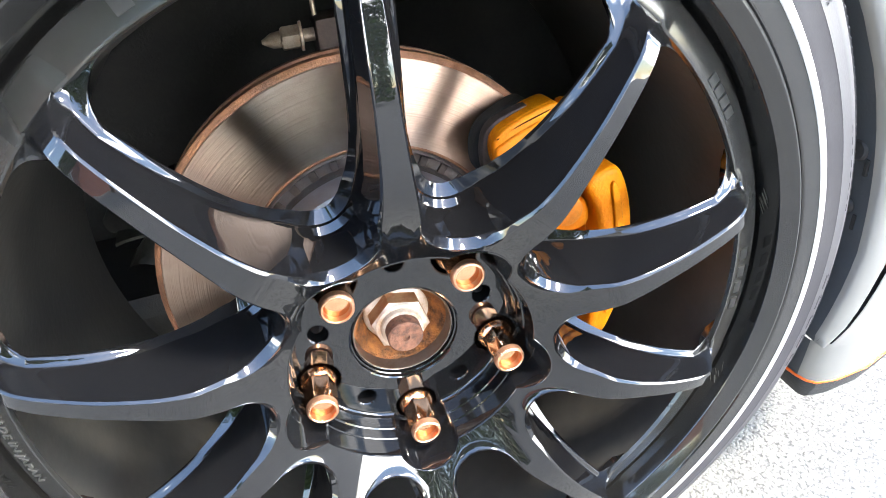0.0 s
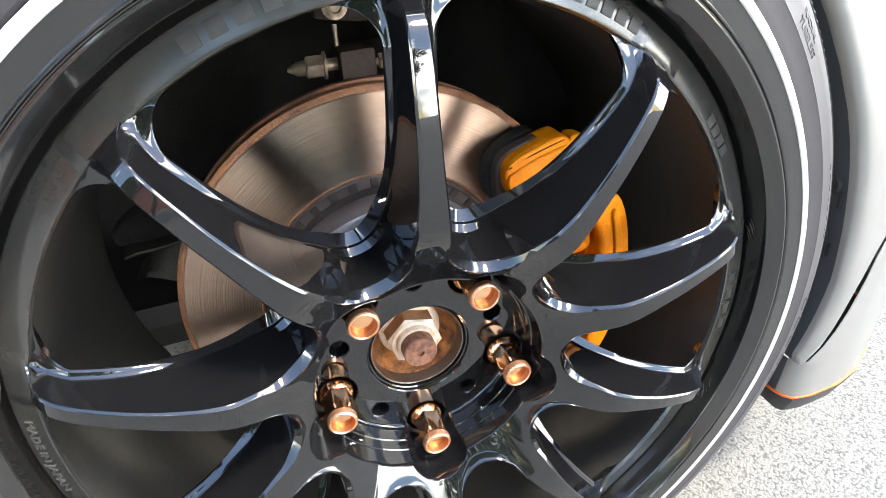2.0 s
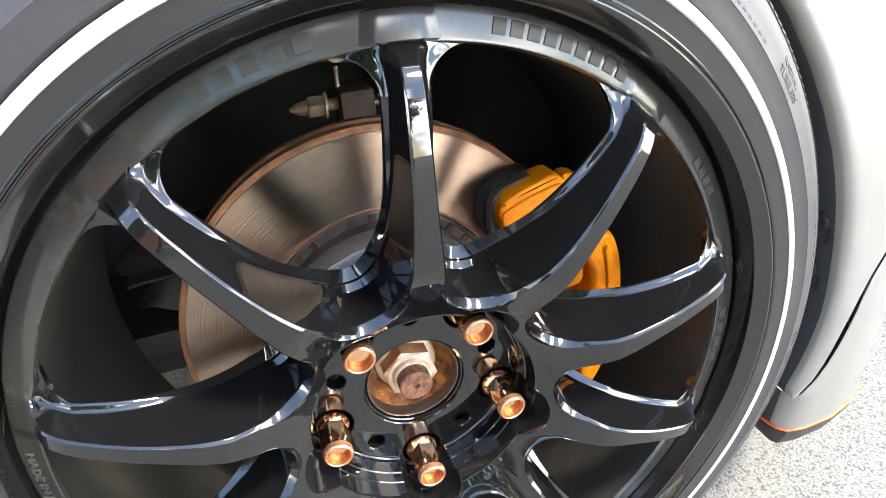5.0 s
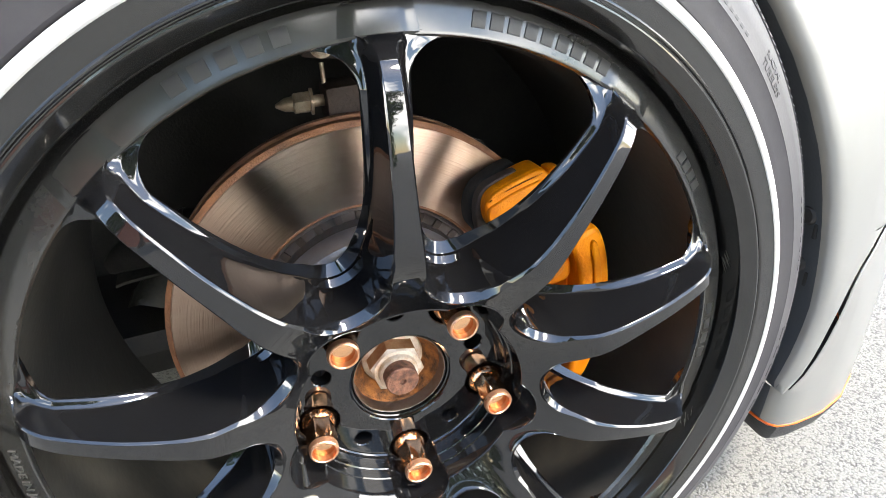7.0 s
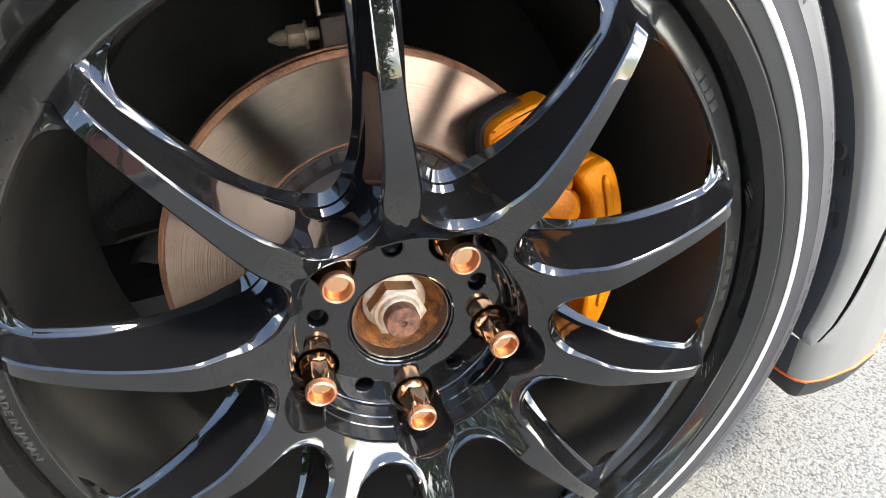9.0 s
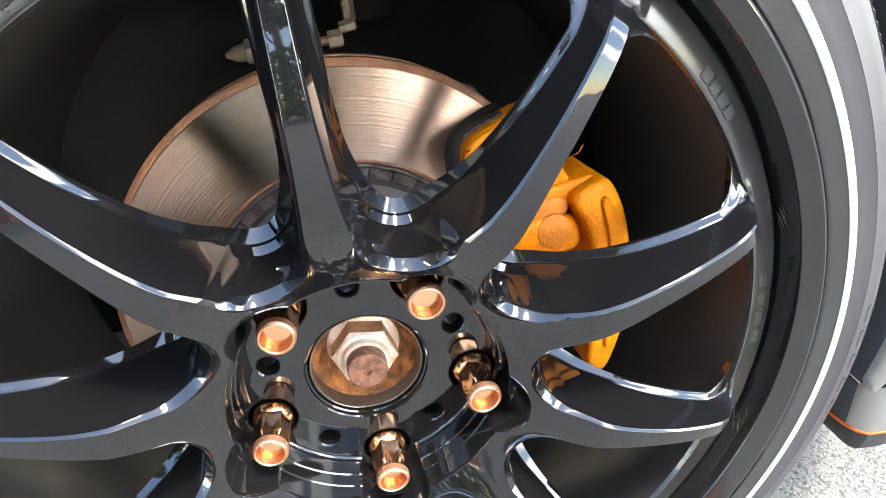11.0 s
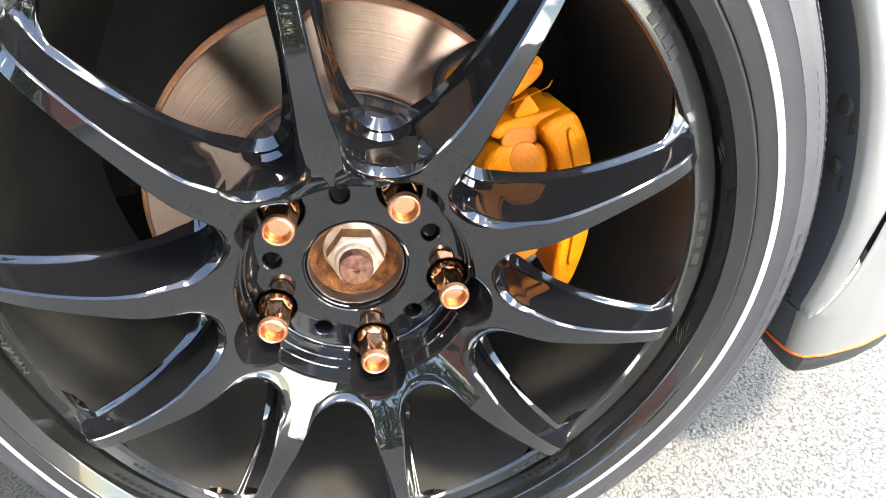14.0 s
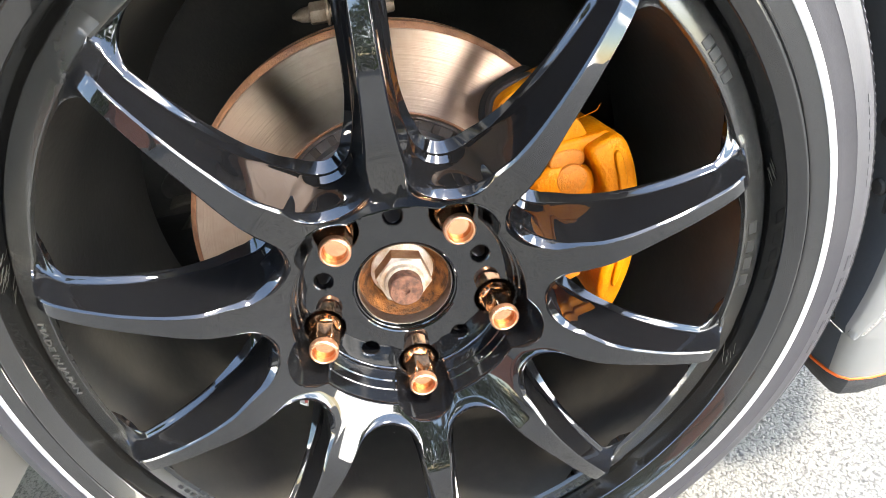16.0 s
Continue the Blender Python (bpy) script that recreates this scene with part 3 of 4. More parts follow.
def spoke_root(angle):
    """The raised foot of a spoke on the ring, sloping softly down at each side."""
    bm = bmesh.new()
    rings = []
    for i in range(25):
        d = -5.6 + 11.2 * i / 24
        t = min(1.0, max(0.0, (5.5 - abs(d)) / 2.9))
        lift = 0.0020 * t * t * (3 - 2 * t) - 0.0003
        row = [on_ring(angle + d, -0.12, lift - 0.0035), on_ring(angle + d, -0.10, lift - 0.0008)]
        row += [on_ring(angle + d * (1 - 0.16 * max(k, 0)), k, lift * (1 - 0.45 * max(k, 0) ** 2)) for k in (-0.02, 0.15, 0.35, 0.55, 0.75, 0.9, 1.0)]
        rings.append(row + [on_ring(angle + d * 0.83, 1.06, lift * 0.5 - 0.0006), on_ring(angle + d * 0.82, 1.25, lift * 0.4 - 0.006)])
    loft(bm, rings, close_u=False)
    return part("spoke_root", bm, RINGBLACK, spoke_ring, sharp=40, weighted=True)


for k in range(10):
    spoke_root(BASE + 36 * k)


def words(text, size, place, mat, parent, name, label):
    """Raised lettering from the built-in font, laid out by place(along, up, lift)."""
    cu = bpy.data.curves.new(name, "FONT")
    cu.body, cu.size, cu.align_x, cu.extrude, cu.resolution_u = text, size, "CENTER", 0.5, 2
    ob = new("lettering", cu)
    bpy.context.view_layer.update()
    me = bpy.data.meshes.new_from_object(ob.evaluated_get(bpy.context.evaluated_depsgraph_get()))
    bpy.data.objects.remove(ob)
    bm = bmesh.new()
    bm.from_mesh(me)
    bpy.data.meshes.remove(me)
    bmesh.ops.subdivide_edges(bm, edges=[e for e in bm.edges if e.calc_length() > size * 0.5], cuts=1)
    for v in bm.verts:
        v.co = place(v.co.x, v.co.y, 1.0 if v.co.z > 0 else 0.0)
    return part(name, bm, mat, parent, label)


words("MADE IN JAPAN", 0.0072, lambda s, u, h: on_ring(175.0 + math.degrees(s / 0.205), 0.74 - u / 0.0137, h * 0.0010 - 0.0001), WORN, spoke_ring, "cast_lettering", "raised worn cast lettering reading MADE IN JAPAN")


def barrel_patch(a0, a1, y0, y1, thick, mat, parent, name, label=""):
    """A thin curved pad stuck to the barrel's inside."""
    bm = bmesh.new()
    rings = []
    for i in range(7):
        a = radians(a0 + (a1 - a0) * i / 6)
        r0, r1 = (float(np.interp(y, [0.09, 0.15], [0.2100, 0.2150])) for y in (y0, y1))
        rings.append([at(r0 - 0.0002, a, y0), at(r0 - thick, a, y0 + 0.0004), at(r1 - thick, a, y1 - 0.0004), at(r1 - 0.0002, a, y1)])
    rows = loft(bm, rings, close_u=False)
    bm.faces.new(rows[0])
    bm.faces.new(rows[-1][::-1])
    return part(name, bm, mat, parent, label)


sticker = thing("label_sticker", "small white label sticker inside the black barrel", "sticker")
barrel_patch(233.6, 236.0, 0.128, 0.148, 0.0006, GREY_CARD, sticker, "label_paper")
barrel_patch(234.9, 235.7, 0.131, 0.145, 0.0010, RED, sticker, "printed_bar", "faded red printed bar")
weight = thing("balance_weight", "pale adhesive balance weight strip inside the barrel", "balance weight")
for k in range(3):
    barrel_patch(250.5 + 3.1 * k, 253.4 + 3.1 * k, 0.119, 0.138, 0.0030, WEIGHT, weight, "weight_block")

# ---- wheel nuts ----


def wheel_nut(angle):
    c = at(0.0572, radians(angle), 0)
    nut = thing("wheel_nut", "open-ended rose-gold anodised wheel nut with a knurled end", "wheel nut", "wheel nuts")
    toward = (0, 1, 0)
    part("seat_collar", turned([(0.0088, 0.0222), (0.0098, 0.0236), (0.0108, 0.0256), (0.0111, 0.0266), (0.0111, 0.0300), (0.0085, 0.0400)], c, toward, 40), COPPER, nut)
    part("shank", turned([(0.0070, 0.0046), (0.0077, 0.0048), (0.0078, 0.0070), (0.0094, 0.0090), (0.0095, 0.0226)], c, toward, 48, (0.0089, 0.0227, 6)), COPPER, nut)
    bm = bmesh.new()
    n, rings = 64, []
    for r, y in ((0.0072, 0.0054), (0.0076, 0.0051)):
        rings.append([(c[0] + r * math.cos(2 * math.pi * j / n), y, c[2] + r * math.sin(2 * math.pi * j / n)) for j in range(n)])
    for i in range(13):
        y = 0.0048 - 0.00031 * i
        ring = []
        for j in range(n):
            a = 2 * math.pi * j / n
            r = 0.0085 + (0.00035 if (i + j) % 2 else -0.00035)
            ring.append((c[0] + r * math.cos(a), y, c[2] + r * math.sin(a)))
        rings.append(ring)
    for r, y in ((0.0083, 0.0009), (0.0083, 0.0006), (0.0080, 0.0002), (0.0076, 0.0), (0.0073, 0.0001), (0.0070, 0.0006)):
        rings.append([(c[0] + r * math.cos(2 * math.pi * j / n), y, c[2] + r * math.sin(2 * math.pi * j / n)) for j in range(n)])
    loft(bm, rings)
    end = part("knurled_end", bm, KNURL, nut, sharp=14)
    bm = bmesh.new()
    rows = loft(bm, [[(c[0] + r * math.cos(2 * math.pi * j / n), y, c[2] + r * math.sin(2 * math.pi * j / n)) for j in range(n)] for r, y in [(0.0070, 0.0006), (0.0068, 0.0018), (0.0067, 0.0060)] + [(0.0062 + 0.0003 * (k % 2), 0.0066 + 0.0006 * k) for k in range(18)] + [(0.0060, 0.0176), (0.0056, 0.0250)]])
    bm.faces.new(rows[-1])
    part("bore", bm, BORE, end, "darker copper threaded bore")
    return nut


for n in NUTS:
    wheel_nut(n)

# ---- hub ----
hub = thing("wheel_hub", "rusty wheel hub with a plated axle nut and rusted stub", "hub")
part("pilot_ring", revolve([(0.0297, 0.046), (0.0297, 0.0310), (0.0294, 0.0302), (0.0289, 0.0304), (0.0284, 0.0390)], 96), RUSTY_STEEL, hub, "rust-tinted turned steel pilot ring")
part("hub_face", revolve([(0.0284, 0.0390), (0.0276, 0.0408), (0.0258, 0.0440), (0.0236, 0.0478), (0.0215, 0.0510), (0.0150, 0.0520)], 96), RUST, hub, "rust-covered dished hub face")
part("washer", revolve([(0.0150, 0.0520), (0.0196, 0.0516), (0.0203, 0.0504), (0.0199, 0.0490), (0.0175, 0.0476), (0.0120, 0.0474)], 72), PLATED, hub)
axle_nut = part("axle_nut", turned([(0.0180, 0.0368), (0.0180, 0.0490)], (0, 0, 0), (0, 1, 0), 48, (0.0359, 0.05, 6)), STAIN, hub, "rust-stained hexagon axle nut")
part("nut_chamfer", turned([(0.0130, 0.0350), (0.0150, 0.0351), (0.0179, 0.0369)], (0, 0, 0), (0, 1, 0), 48, (0.0360, 0.05, 6)), PLATED, axle_nut, "pale plated chamfer of the nut")
part("nut_skirt", turned([(0.0110, 0.0318), (0.0121, 0.0320), (0.0126, 0.0330), (0.0130, 0.0360)], (0, 0, 0), (0, 1, 0), 40), PLATED, axle_nut)
part("stub", turned([(0.0022, 0.0252), (0.0024, 0.0234), (0.0094, 0.0232), (0.0104, 0.0240), (0.0105, 0.0340)], (0, 0, 0), (0, 1, 0), 40), STUB, hub, "rusted stub axle end")

# ---- tyre ----
tyre = thing("tyre", "black low-profile road tyre with worn shoulder edges", "tyre")
side = [(0.2520, -0.024), (0.2555, -0.0285), (0.2600, -0.0300), (0.2680, -0.0312), (0.2690, -0.0318), (0.2700, -0.0312), (0.2790, -0.0302), (0.2870, -0.0272), (0.2925, -0.0235), (0.2932, -0.0240), (0.2940, -0.0228), (0.2995, -0.0170), (0.3030, -0.0120)]
sidewall = part("sidewall", revolve(side, 240), RUBBER, tyre)
part("tread", revolve([(0.3030, -0.0120), (0.3052, -0.0085), (0.3085, 0.0000), (0.3112, 0.0100), (0.3128, 0.0250), (0.3140, 0.0600), (0.3140, 0.1300), (0.3100, 0.1750), (0.2950, 0.1950), (0.2520, 0.2000)], 240), TREAD, tyre, "paler worn tread and shoulder")
bm = bmesh.new()
for i in range(300):
    a = 360 * i / 300
    p = [at(r, radians(a + d), y) for d in (0, 0.5) for r, y in ((0.2945, -0.0228), (0.3020, -0.0143))]
    q = [at(r, radians(a + d), y) for d in (0.12, 0.38) for r, y in ((0.2950, -0.0232), (0.3016, -0.0158))]
    vs = [bm.verts.new(v) for v in p + q]
    for f in ((4, 5, 7, 6), (0, 1, 5, 4), (2, 6, 7, 3), (0, 4, 6, 2), (1, 3, 7, 5)):
        bm.faces.new([vs[k] for k in f])
ribs = part("shoulder_ribs", bm, RUBBER, tyre, sharp=20)
ribs["kind"] = "stuff"
for k in range(36):
    a = k * 10 + 3
    bm = bmesh.new()
    rows = []
    for t in range(5):
        b = a + t * 0.55
        s = t / 4
        r = 0.3035 + 0.0060 * s
        y = -0.0115 + 0.0150 * s
        rows.append([at(r + 0.0003, radians(b - 0.28), y), at(r + 0.0006, radians(b - 0.1), y - 0.0003), at(r + 0.0006, radians(b + 0.1), y - 0.0003), at(r + 0.0003, radians(b + 0.28), y)])
    loft(bm, rows, close_u=False)
    part("tread_block_edge", bm, TREAD, tyre)


def sidewall_spot(a, r, lift):
    y = float(np.interp(r, [0.260, 0.268, 0.279, 0.287, 0.2925], [-0.0300, -0.0312, -0.0302, -0.0272, -0.0235]))
    return at(r, radians(a), y - lift)


words("RADIAL", 0.0062, lambda s, u, h: sidewall_spot(39.5 - math.degrees(s / 0.279), 0.2795 + u, h * 0.0005 - 0.0001), RUBBER, tyre, "sidewall_lettering", "raised rubber lettering reading RADIAL")
words("TUBELESS", 0.0062, lambda s, u, h: sidewall_spot(39.0 - math.degrees(s / 0.273), 0.2730 + u, h * 0.0005 - 0.0001), RUBBER, tyre, "sidewall_lettering", "raised rubber lettering reading TUBELESS")


def tyre_bar(a0, a1, r0, r1):
    bm = bmesh.new()
    rings = []
    for i in range(4):
        a = a0 + (a1 - a0) * i / 3
        rings.append([sidewall_spot(a, r0, -0.0002), sidewall_spot(a, r0 + 0.0006, 0.00035), sidewall_spot(a, r1 - 0.0006, 0.00035), sidewall_spot(a, r1, -0.0002)])
    loft(bm, rings, close_u=False)
    part("raised_mark", bm, RUBBER, sidewall)


for i in range(5):
    a = -2.0 - 3.6 * i
    tyre_bar(a, a - 2.4, 0.2760, 0.2785)
    tyre_bar(a, a - 2.4, 0.2845, 0.2870)
    tyre_bar(a, a - 0.6, 0.2787, 0.2843)
for i in range(8):
    a = 20.0 - 1.6 * i
    tyre_bar(a, a - 1.0, 0.2810, 0.2845)
for i in range(14):
    tyre_bar(62 - 1.2 * i, 61.3 - 1.2 * i, 0.2715, 0.2745)

# ---- brake disc ----
disc = thing("brake_disc", "turned iron brake disc with rust-brown edges", "brake disc")
part("friction_ring", revolve([(0.0915, 0.0962), (0.0925, 0.0957), (0.1415, 0.0957), (0.1422, 0.0962)], 200), DISC, disc)
part("rusty_edge", revolve([(0.1422, 0.0962), (0.1440, 0.0962), (0.1462, 0.0975), (0.1464, 0.1040), (0.1400, 0.1050), (0.1400, 0.1120), (0.1464, 0.1130), (0.1462, 0.1200), (0.0900, 0.1210)], 200), EDGE_RUST, disc, "rusty outer edge")
part("rusty_inner_edge", revolve([(0.0915, 0.0962), (0.0905, 0.0960), (0.0896, 0.0968), (0.0894, 0.1000)], 160), EDGE_RUST, disc, "rusty inner edge")
hat = part("hat", revolve([(0.0894, 0.1000), (0.0870, 0.0985), (0.0862, 0.0995), (0.0858, 0.1020), (0.0794, 0.1020), (0.0788, 0.0990), (0.0780, 0.0960), (0.0772, 0.0800), (0.0755, 0.0745), (0.0725, 0.0725), (0.0680, 0.0720), (0.0300, 0.0720)], 160), HAT, disc, "grey iron disc hat")
part("hat_rim", revolve([(0.0783, 0.0930), (0.0776, 0.0798), (0.0759, 0.0742), (0.0727, 0.0721), (0.0690, 0.0717)], 160), STEEL, hat, "bright turned shoulder of the hat")
for k in range(36):
    a = radians(k * 10)
    bm = box(-0.0026, 0.0026, 0.1002, 0.1030, 0.0792, 0.0858, 0.0009)
    bmesh.ops.rotate(bm, verts=bm.verts, cent=(0, 0, 0), matrix=Matrix.Rotation(a, 3, "Y"))
    part("rib", bm, BROWN, hat)

# ---- caliper ----
caliper = thing("brake_caliper", "orange-painted cast brake caliper clamping the disc", "caliper")
outer_arm = part("outer_arm", cast([(0.1239, 0.057), (0.1267, 0.0621), (0.1437, 0.0678), (0.1494, 0.0636), (0.1555, 0.0475), (0.1588, 0.0268), (0.1593, 0.0004), (0.156, -0.0242), (0.1494, -0.0449), (0.1414, -0.0628), (0.1343, -0.0638), (0.1277, -0.0562), (0.1305, -0.0374), (0.1338, -0.0185), (0.1352, 0.0098), (0.1338, 0.0343), (0.1286, 0.0475)], 0.0400, 0.0880, 0.0045), CALIPER, caliper, sharp=50)
housing = part("piston_housing", cast([(0.0840, 0.0330), (0.0885, 0.0395), (0.0960, 0.0480), (0.1035, 0.0515), (0.1260, 0.0480), (0.1310, 0.0410), (0.1315, 0.0280), (0.1230, 0.0240), (0.0890, 0.0240)], 0.0470, 0.0950, 0.005, 1), CALIPER, caliper, sharp=50)
lower = part("lower_housing", cast([(0.0872, -0.0075), (0.1212, -0.0094), (0.1269, -0.0169), (0.1259, -0.0282), (0.1184, -0.0377), (0.1014, -0.0377), (0.09, -0.0282)], 0.0485, 0.0950, 0.006, 1), CALIPER, caliper, sharp=50)
part("arm_ridge", cast([(0.1394, 0.057), (0.1437, 0.0589), (0.1474, 0.0476), (0.1503, 0.0268), (0.1507, 0.0004), (0.1479, -0.0222), (0.1418, -0.0429), (0.138, -0.041), (0.1427, -0.0203), (0.1448, 0.0023), (0.1444, 0.0268), (0.1423, 0.0438)], 0.0375, 0.0440, 0.0014), CALIPER, outer_arm, sharp=50)
part("bridge", cast([(0.0930, 0.0545), (0.1000, 0.0640), (0.1300, 0.0665), (0.1450, 0.0680), (0.1420, 0.0560), (0.1240, 0.0500)], 0.0500, 0.100, 0.003), CALIPER, caliper, sharp=50)
part("rough_block", cast([(0.0990, 0.0500), (0.1060, 0.0610), (0.1245, 0.0590), (0.1255, 0.0480), (0.1120, 0.0480)], 0.0490, 0.080, 0.0016), GRAINY, caliper, "rough unmachined orange casting", sharp=50)
part("tie_bracket", cast([(0.1090, 0.0630), (0.1200, 0.0780), (0.1225, 0.0780), (0.1300, 0.0640)], 0.0530, 0.062, 0.0012, 1), CALIPER, caliper, sharp=50)
part("web", slab([(0.1310, -0.050), (0.1385, -0.050), (0.1420, 0.047), (0.1340, 0.047)], 0.058, 0.105, 0.003, 2), CALIPER, caliper)
part("boss", turned([(0.0092, 0.0462), (0.0100, 0.0467), (0.0104, 0.0510)], (0.1150, 0, 0.0408), (0, 1, 0), 32), GRAINY, housing, "grainy round piston boss")
part("boss", turned([(0.0092, 0.0462), (0.0100, 0.0467), (0.0104, 0.0510)], (0.1117, 0, -0.0230), (0, 1, 0), 32), GRAINY, lower, "grainy round piston boss")
upper = part("upper_bridge", cast([(0.0735, 0.0760), (0.0722, 0.0890), (0.0765, 0.0968), (0.0890, 0.1020), (0.1080, 0.1080), (0.1140, 0.1075), (0.1185, 0.1020), (0.1310, 0.0985), (0.1345, 0.0930), (0.1310, 0.0850), (0.1080, 0.0720), (0.0800, 0.0700)], 0.0573, 0.076, 0.0020), CALIPER, caliper, sharp=50)
part("bridge_band", cast([(0.0730, 0.0910), (0.0770, 0.0963), (0.0890, 0.1015), (0.1075, 0.1075), (0.1130, 0.1070), (0.1150, 0.1040), (0.1040, 0.1015), (0.0890, 0.0970), (0.0785, 0.0925)], 0.0555, 0.066, 0.0016), CALIPER, upper, sharp=50)
part("bridge_body", cast([(0.0740, 0.0770), (0.0735, 0.0870), (0.0790, 0.0895), (0.0890, 0.0940), (0.1040, 0.0985), (0.1160, 0.1010), (0.1195, 0.0980), (0.1290, 0.0950), (0.1320, 0.0915), (0.1290, 0.0855), (0.1080, 0.0730), (0.0810, 0.0710)], 0.0553, 0.066, 0.0018), CALIPER, upper, sharp=50)
part("bridge_end", cast([(0.1190, 0.1015), (0.1205, 0.1055), (0.1310, 0.1040), (0.1325, 0.0985), (0.1230, 0.0970)], 0.0600, 0.072, 0.0012, 1), CALIPER, upper, sharp=50)
part("pad_shim", cast([(0.0700, 0.0660), (0.0690, 0.0850), (0.0735, 0.0975), (0.0850, 0.1025), (0.1020, 0.1065), (0.1250, 0.1000), (0.1300, 0.0860), (0.1000, 0.0640), (0.0780, 0.0600)], 0.0660, 0.074, 0.0012), BROWN, caliper, "brown-black pad shim", sharp=50)
part("pad_plate", cast([(0.0707, 0.0640), (0.0690, 0.0750), (0.0705, 0.0850), (0.0755, 0.0935), (0.0860, 0.1000), (0.1030, 0.1062), (0.1090, 0.1010), (0.1250, 0.0860), (0.1100, 0.0600), (0.0800, 0.0540)], 0.0820, 0.0945, 0.0025), PADBLACK, caliper, "black brake pad", sharp=50)
bm = bmesh.new()
pts = [(0.1050, 0.0560, 0.0715), (0.1120, 0.0540, 0.0750), (0.1240, 0.0515, 0.0785), (0.1335, 0.0505, 0.0815), (0.1357, 0.0503, 0.0850)]
loft(bm, [[(x + 0.0007 * math.cos(2.1 * k), y + 0.0007 * math.sin(2.1 * k), z + 0.0007 * math.cos(1 + 2.1 * k)) for k in range(3)] for x, y, z in pts])
part("spring_wire", bm, CALIPER, caliper, "bent orange spring wire")

# ---- suspension behind the disc ----
strut = thing("suspension_upright", "dark iron suspension upright with plated bolts", "suspension")
part("clamp_block", box(-0.0073, 0.0156, 0.124, 0.165, 0.100, 0.1627, 0.003), BROWN, strut, "greasy brown clamp block")
part("upright", slab([(-0.03, -0.10), (0.05, -0.10), (0.06, 0.06), (0.03, 0.10), (-0.015, 0.10), (-0.05, 0.05)], 0.13, 0.20, 0.006, 2), DARK, strut)
part("dust_shield", slab([(-0.02, 0.135), (0.045, 0.135), (0.10, 0.11), (0.13, 0.06), (0.13, -0.02), (0.05, -0.05), (-0.05, -0.02)], 0.124, 0.127, 0, 1), DARK, strut)
part("top_bracket", slab([(-0.0178, 0.181), (-0.0160, 0.207), (0.0138, 0.213), (0.0332, 0.207), (0.0314, 0.1776), (0.0138, 0.175)], 0.146, 0.172, 0.003, 2), BROWN, strut, "greasy brown bracket")
part("strut_tube", turned([(0.024, 0.0), (0.024, 0.16)], (0.055, 0.245, 0.15), (0, 0.1, 1), 28), DARK, strut)
for x, y, z, ax, prof, sides, mat, nm in (
        (0.0060, 0.190, 0.1440, (-1, 0, 0.03), [(0.0045, 0.0), (0.0045, 0.008), (0.0100, 0.0085), (0.0100, 0.0105), (0.0086, 0.0108), (0.0086, 0.0225), (0.0070, 0.0235), (0.0058, 0.0238), (0.0052, 0.030), (0.0014, 0.037)], (0.0107, 0.0226, 6), BOLT, "clamp_bolt"),
        (0.0320, 0.190, 0.1410, (1, 0, 0), [(0.0030, 0.0), (0.0030, 0.005), (0.0062, 0.0052), (0.0062, 0.0140), (0.0050, 0.0150)], (0.0051, 0.0141, 6), BOLT, "clamp_nut"),
        (0.0100, 0.1960, 0.1830, (0, -1, 0), [(0.0095, 0.0), (0.0095, 0.002), (0.0075, 0.0022), (0.0075, 0.0070), (0.0045, 0.0075), (0.0043, 0.004)], (0.0022, 0.0071, 6), BOLT, "top_bolt"),
        (0.0540, 0.1960, 0.1500, (0, 0, 1), [(0.0046, 0.0), (0.0046, 0.013), (0.0030, 0.0135), (0.0030, 0.030)], (-0.001, 0.0131, 6), BOLT, "bleed_screw"),
        (0.0460, 0.1900, 0.1470, (1, 0, 0.1), [(0.0042, 0.0), (0.0042, 0.010), (0.0030, 0.011)], (-1, 0.0101, 6), BOLT, "small_bolt"),
        (0.0087, 0.2000, 0.1540, (0, 0, 1), [(0.0018, 0.0), (0.0018, 0.016)], None, BOLT, "stud")):
    spot = (-0.0218 + 0.88 * (x + 0.0105), 0.140 + 0.9 * (y - 0.190), 0.153 + 0.88 * (z - 0.144))
    part(nm, turned([(r * 0.88, d * 0.88) for r, d in prof], spot, ax, 30, sides and (sides[0] * 0.88, sides[1] * 0.88, sides[2])), mat, strut)
arm = thing("lower_control_arm", "dull steel suspension arm behind the disc", "suspension arm")
FLANGE = [(-0.220, 0.005), (-0.203, 0.008), (-0.172, 0.010), (-0.133, 0.019), (-0.090, 0.036)]
TOP = [(-0.215, -0.022), (-0.205, -0.013), (-0.190, 0.000), (-0.178, 0.006), (-0.133, 0.012), (-0.090, 0.020)]
LOW = [(-0.215, -0.020), (-0.205, -0.019), (-0.180, -0.028), (-0.158, -0.036), (-0.090, -0.058)]
bm = bmesh.new()
rings = []
for i in range(25):
    x = -0.215 + 0.12 * i / 24
    z = curve_through(FLANGE, x)
    rings.append([(x, 0.232, z - 0.0014), (x, 0.2315, z), (x, 0.232, z + 0.0014), (x, 0.275, z + 0.010), (x, 0.275, z + 0.006)])
loft(bm, rings)
part("upper_flange", bm, BLADE, arm, "edge-lit steel flange")
bm = bmesh.new()
rings = []
for i in range(25):
    x = -0.2145 + 0.12 * i / 24
    top, low = curve_through(TOP, x), curve_through(LOW, x)
    rings.append([(x, 0.236, low), (x, 0.239, low * 0.6 + top * 0.4), (x, 0.252, top), (x, 0.270, top), (x, 0.270, low)])
loft(bm, rings)
part("lower_blade", bm, BLADE, arm, "dusty dull blade of the arm")
boot = thing("rubber_boot", "black rubber joint boot behind the brake disc", "boot")
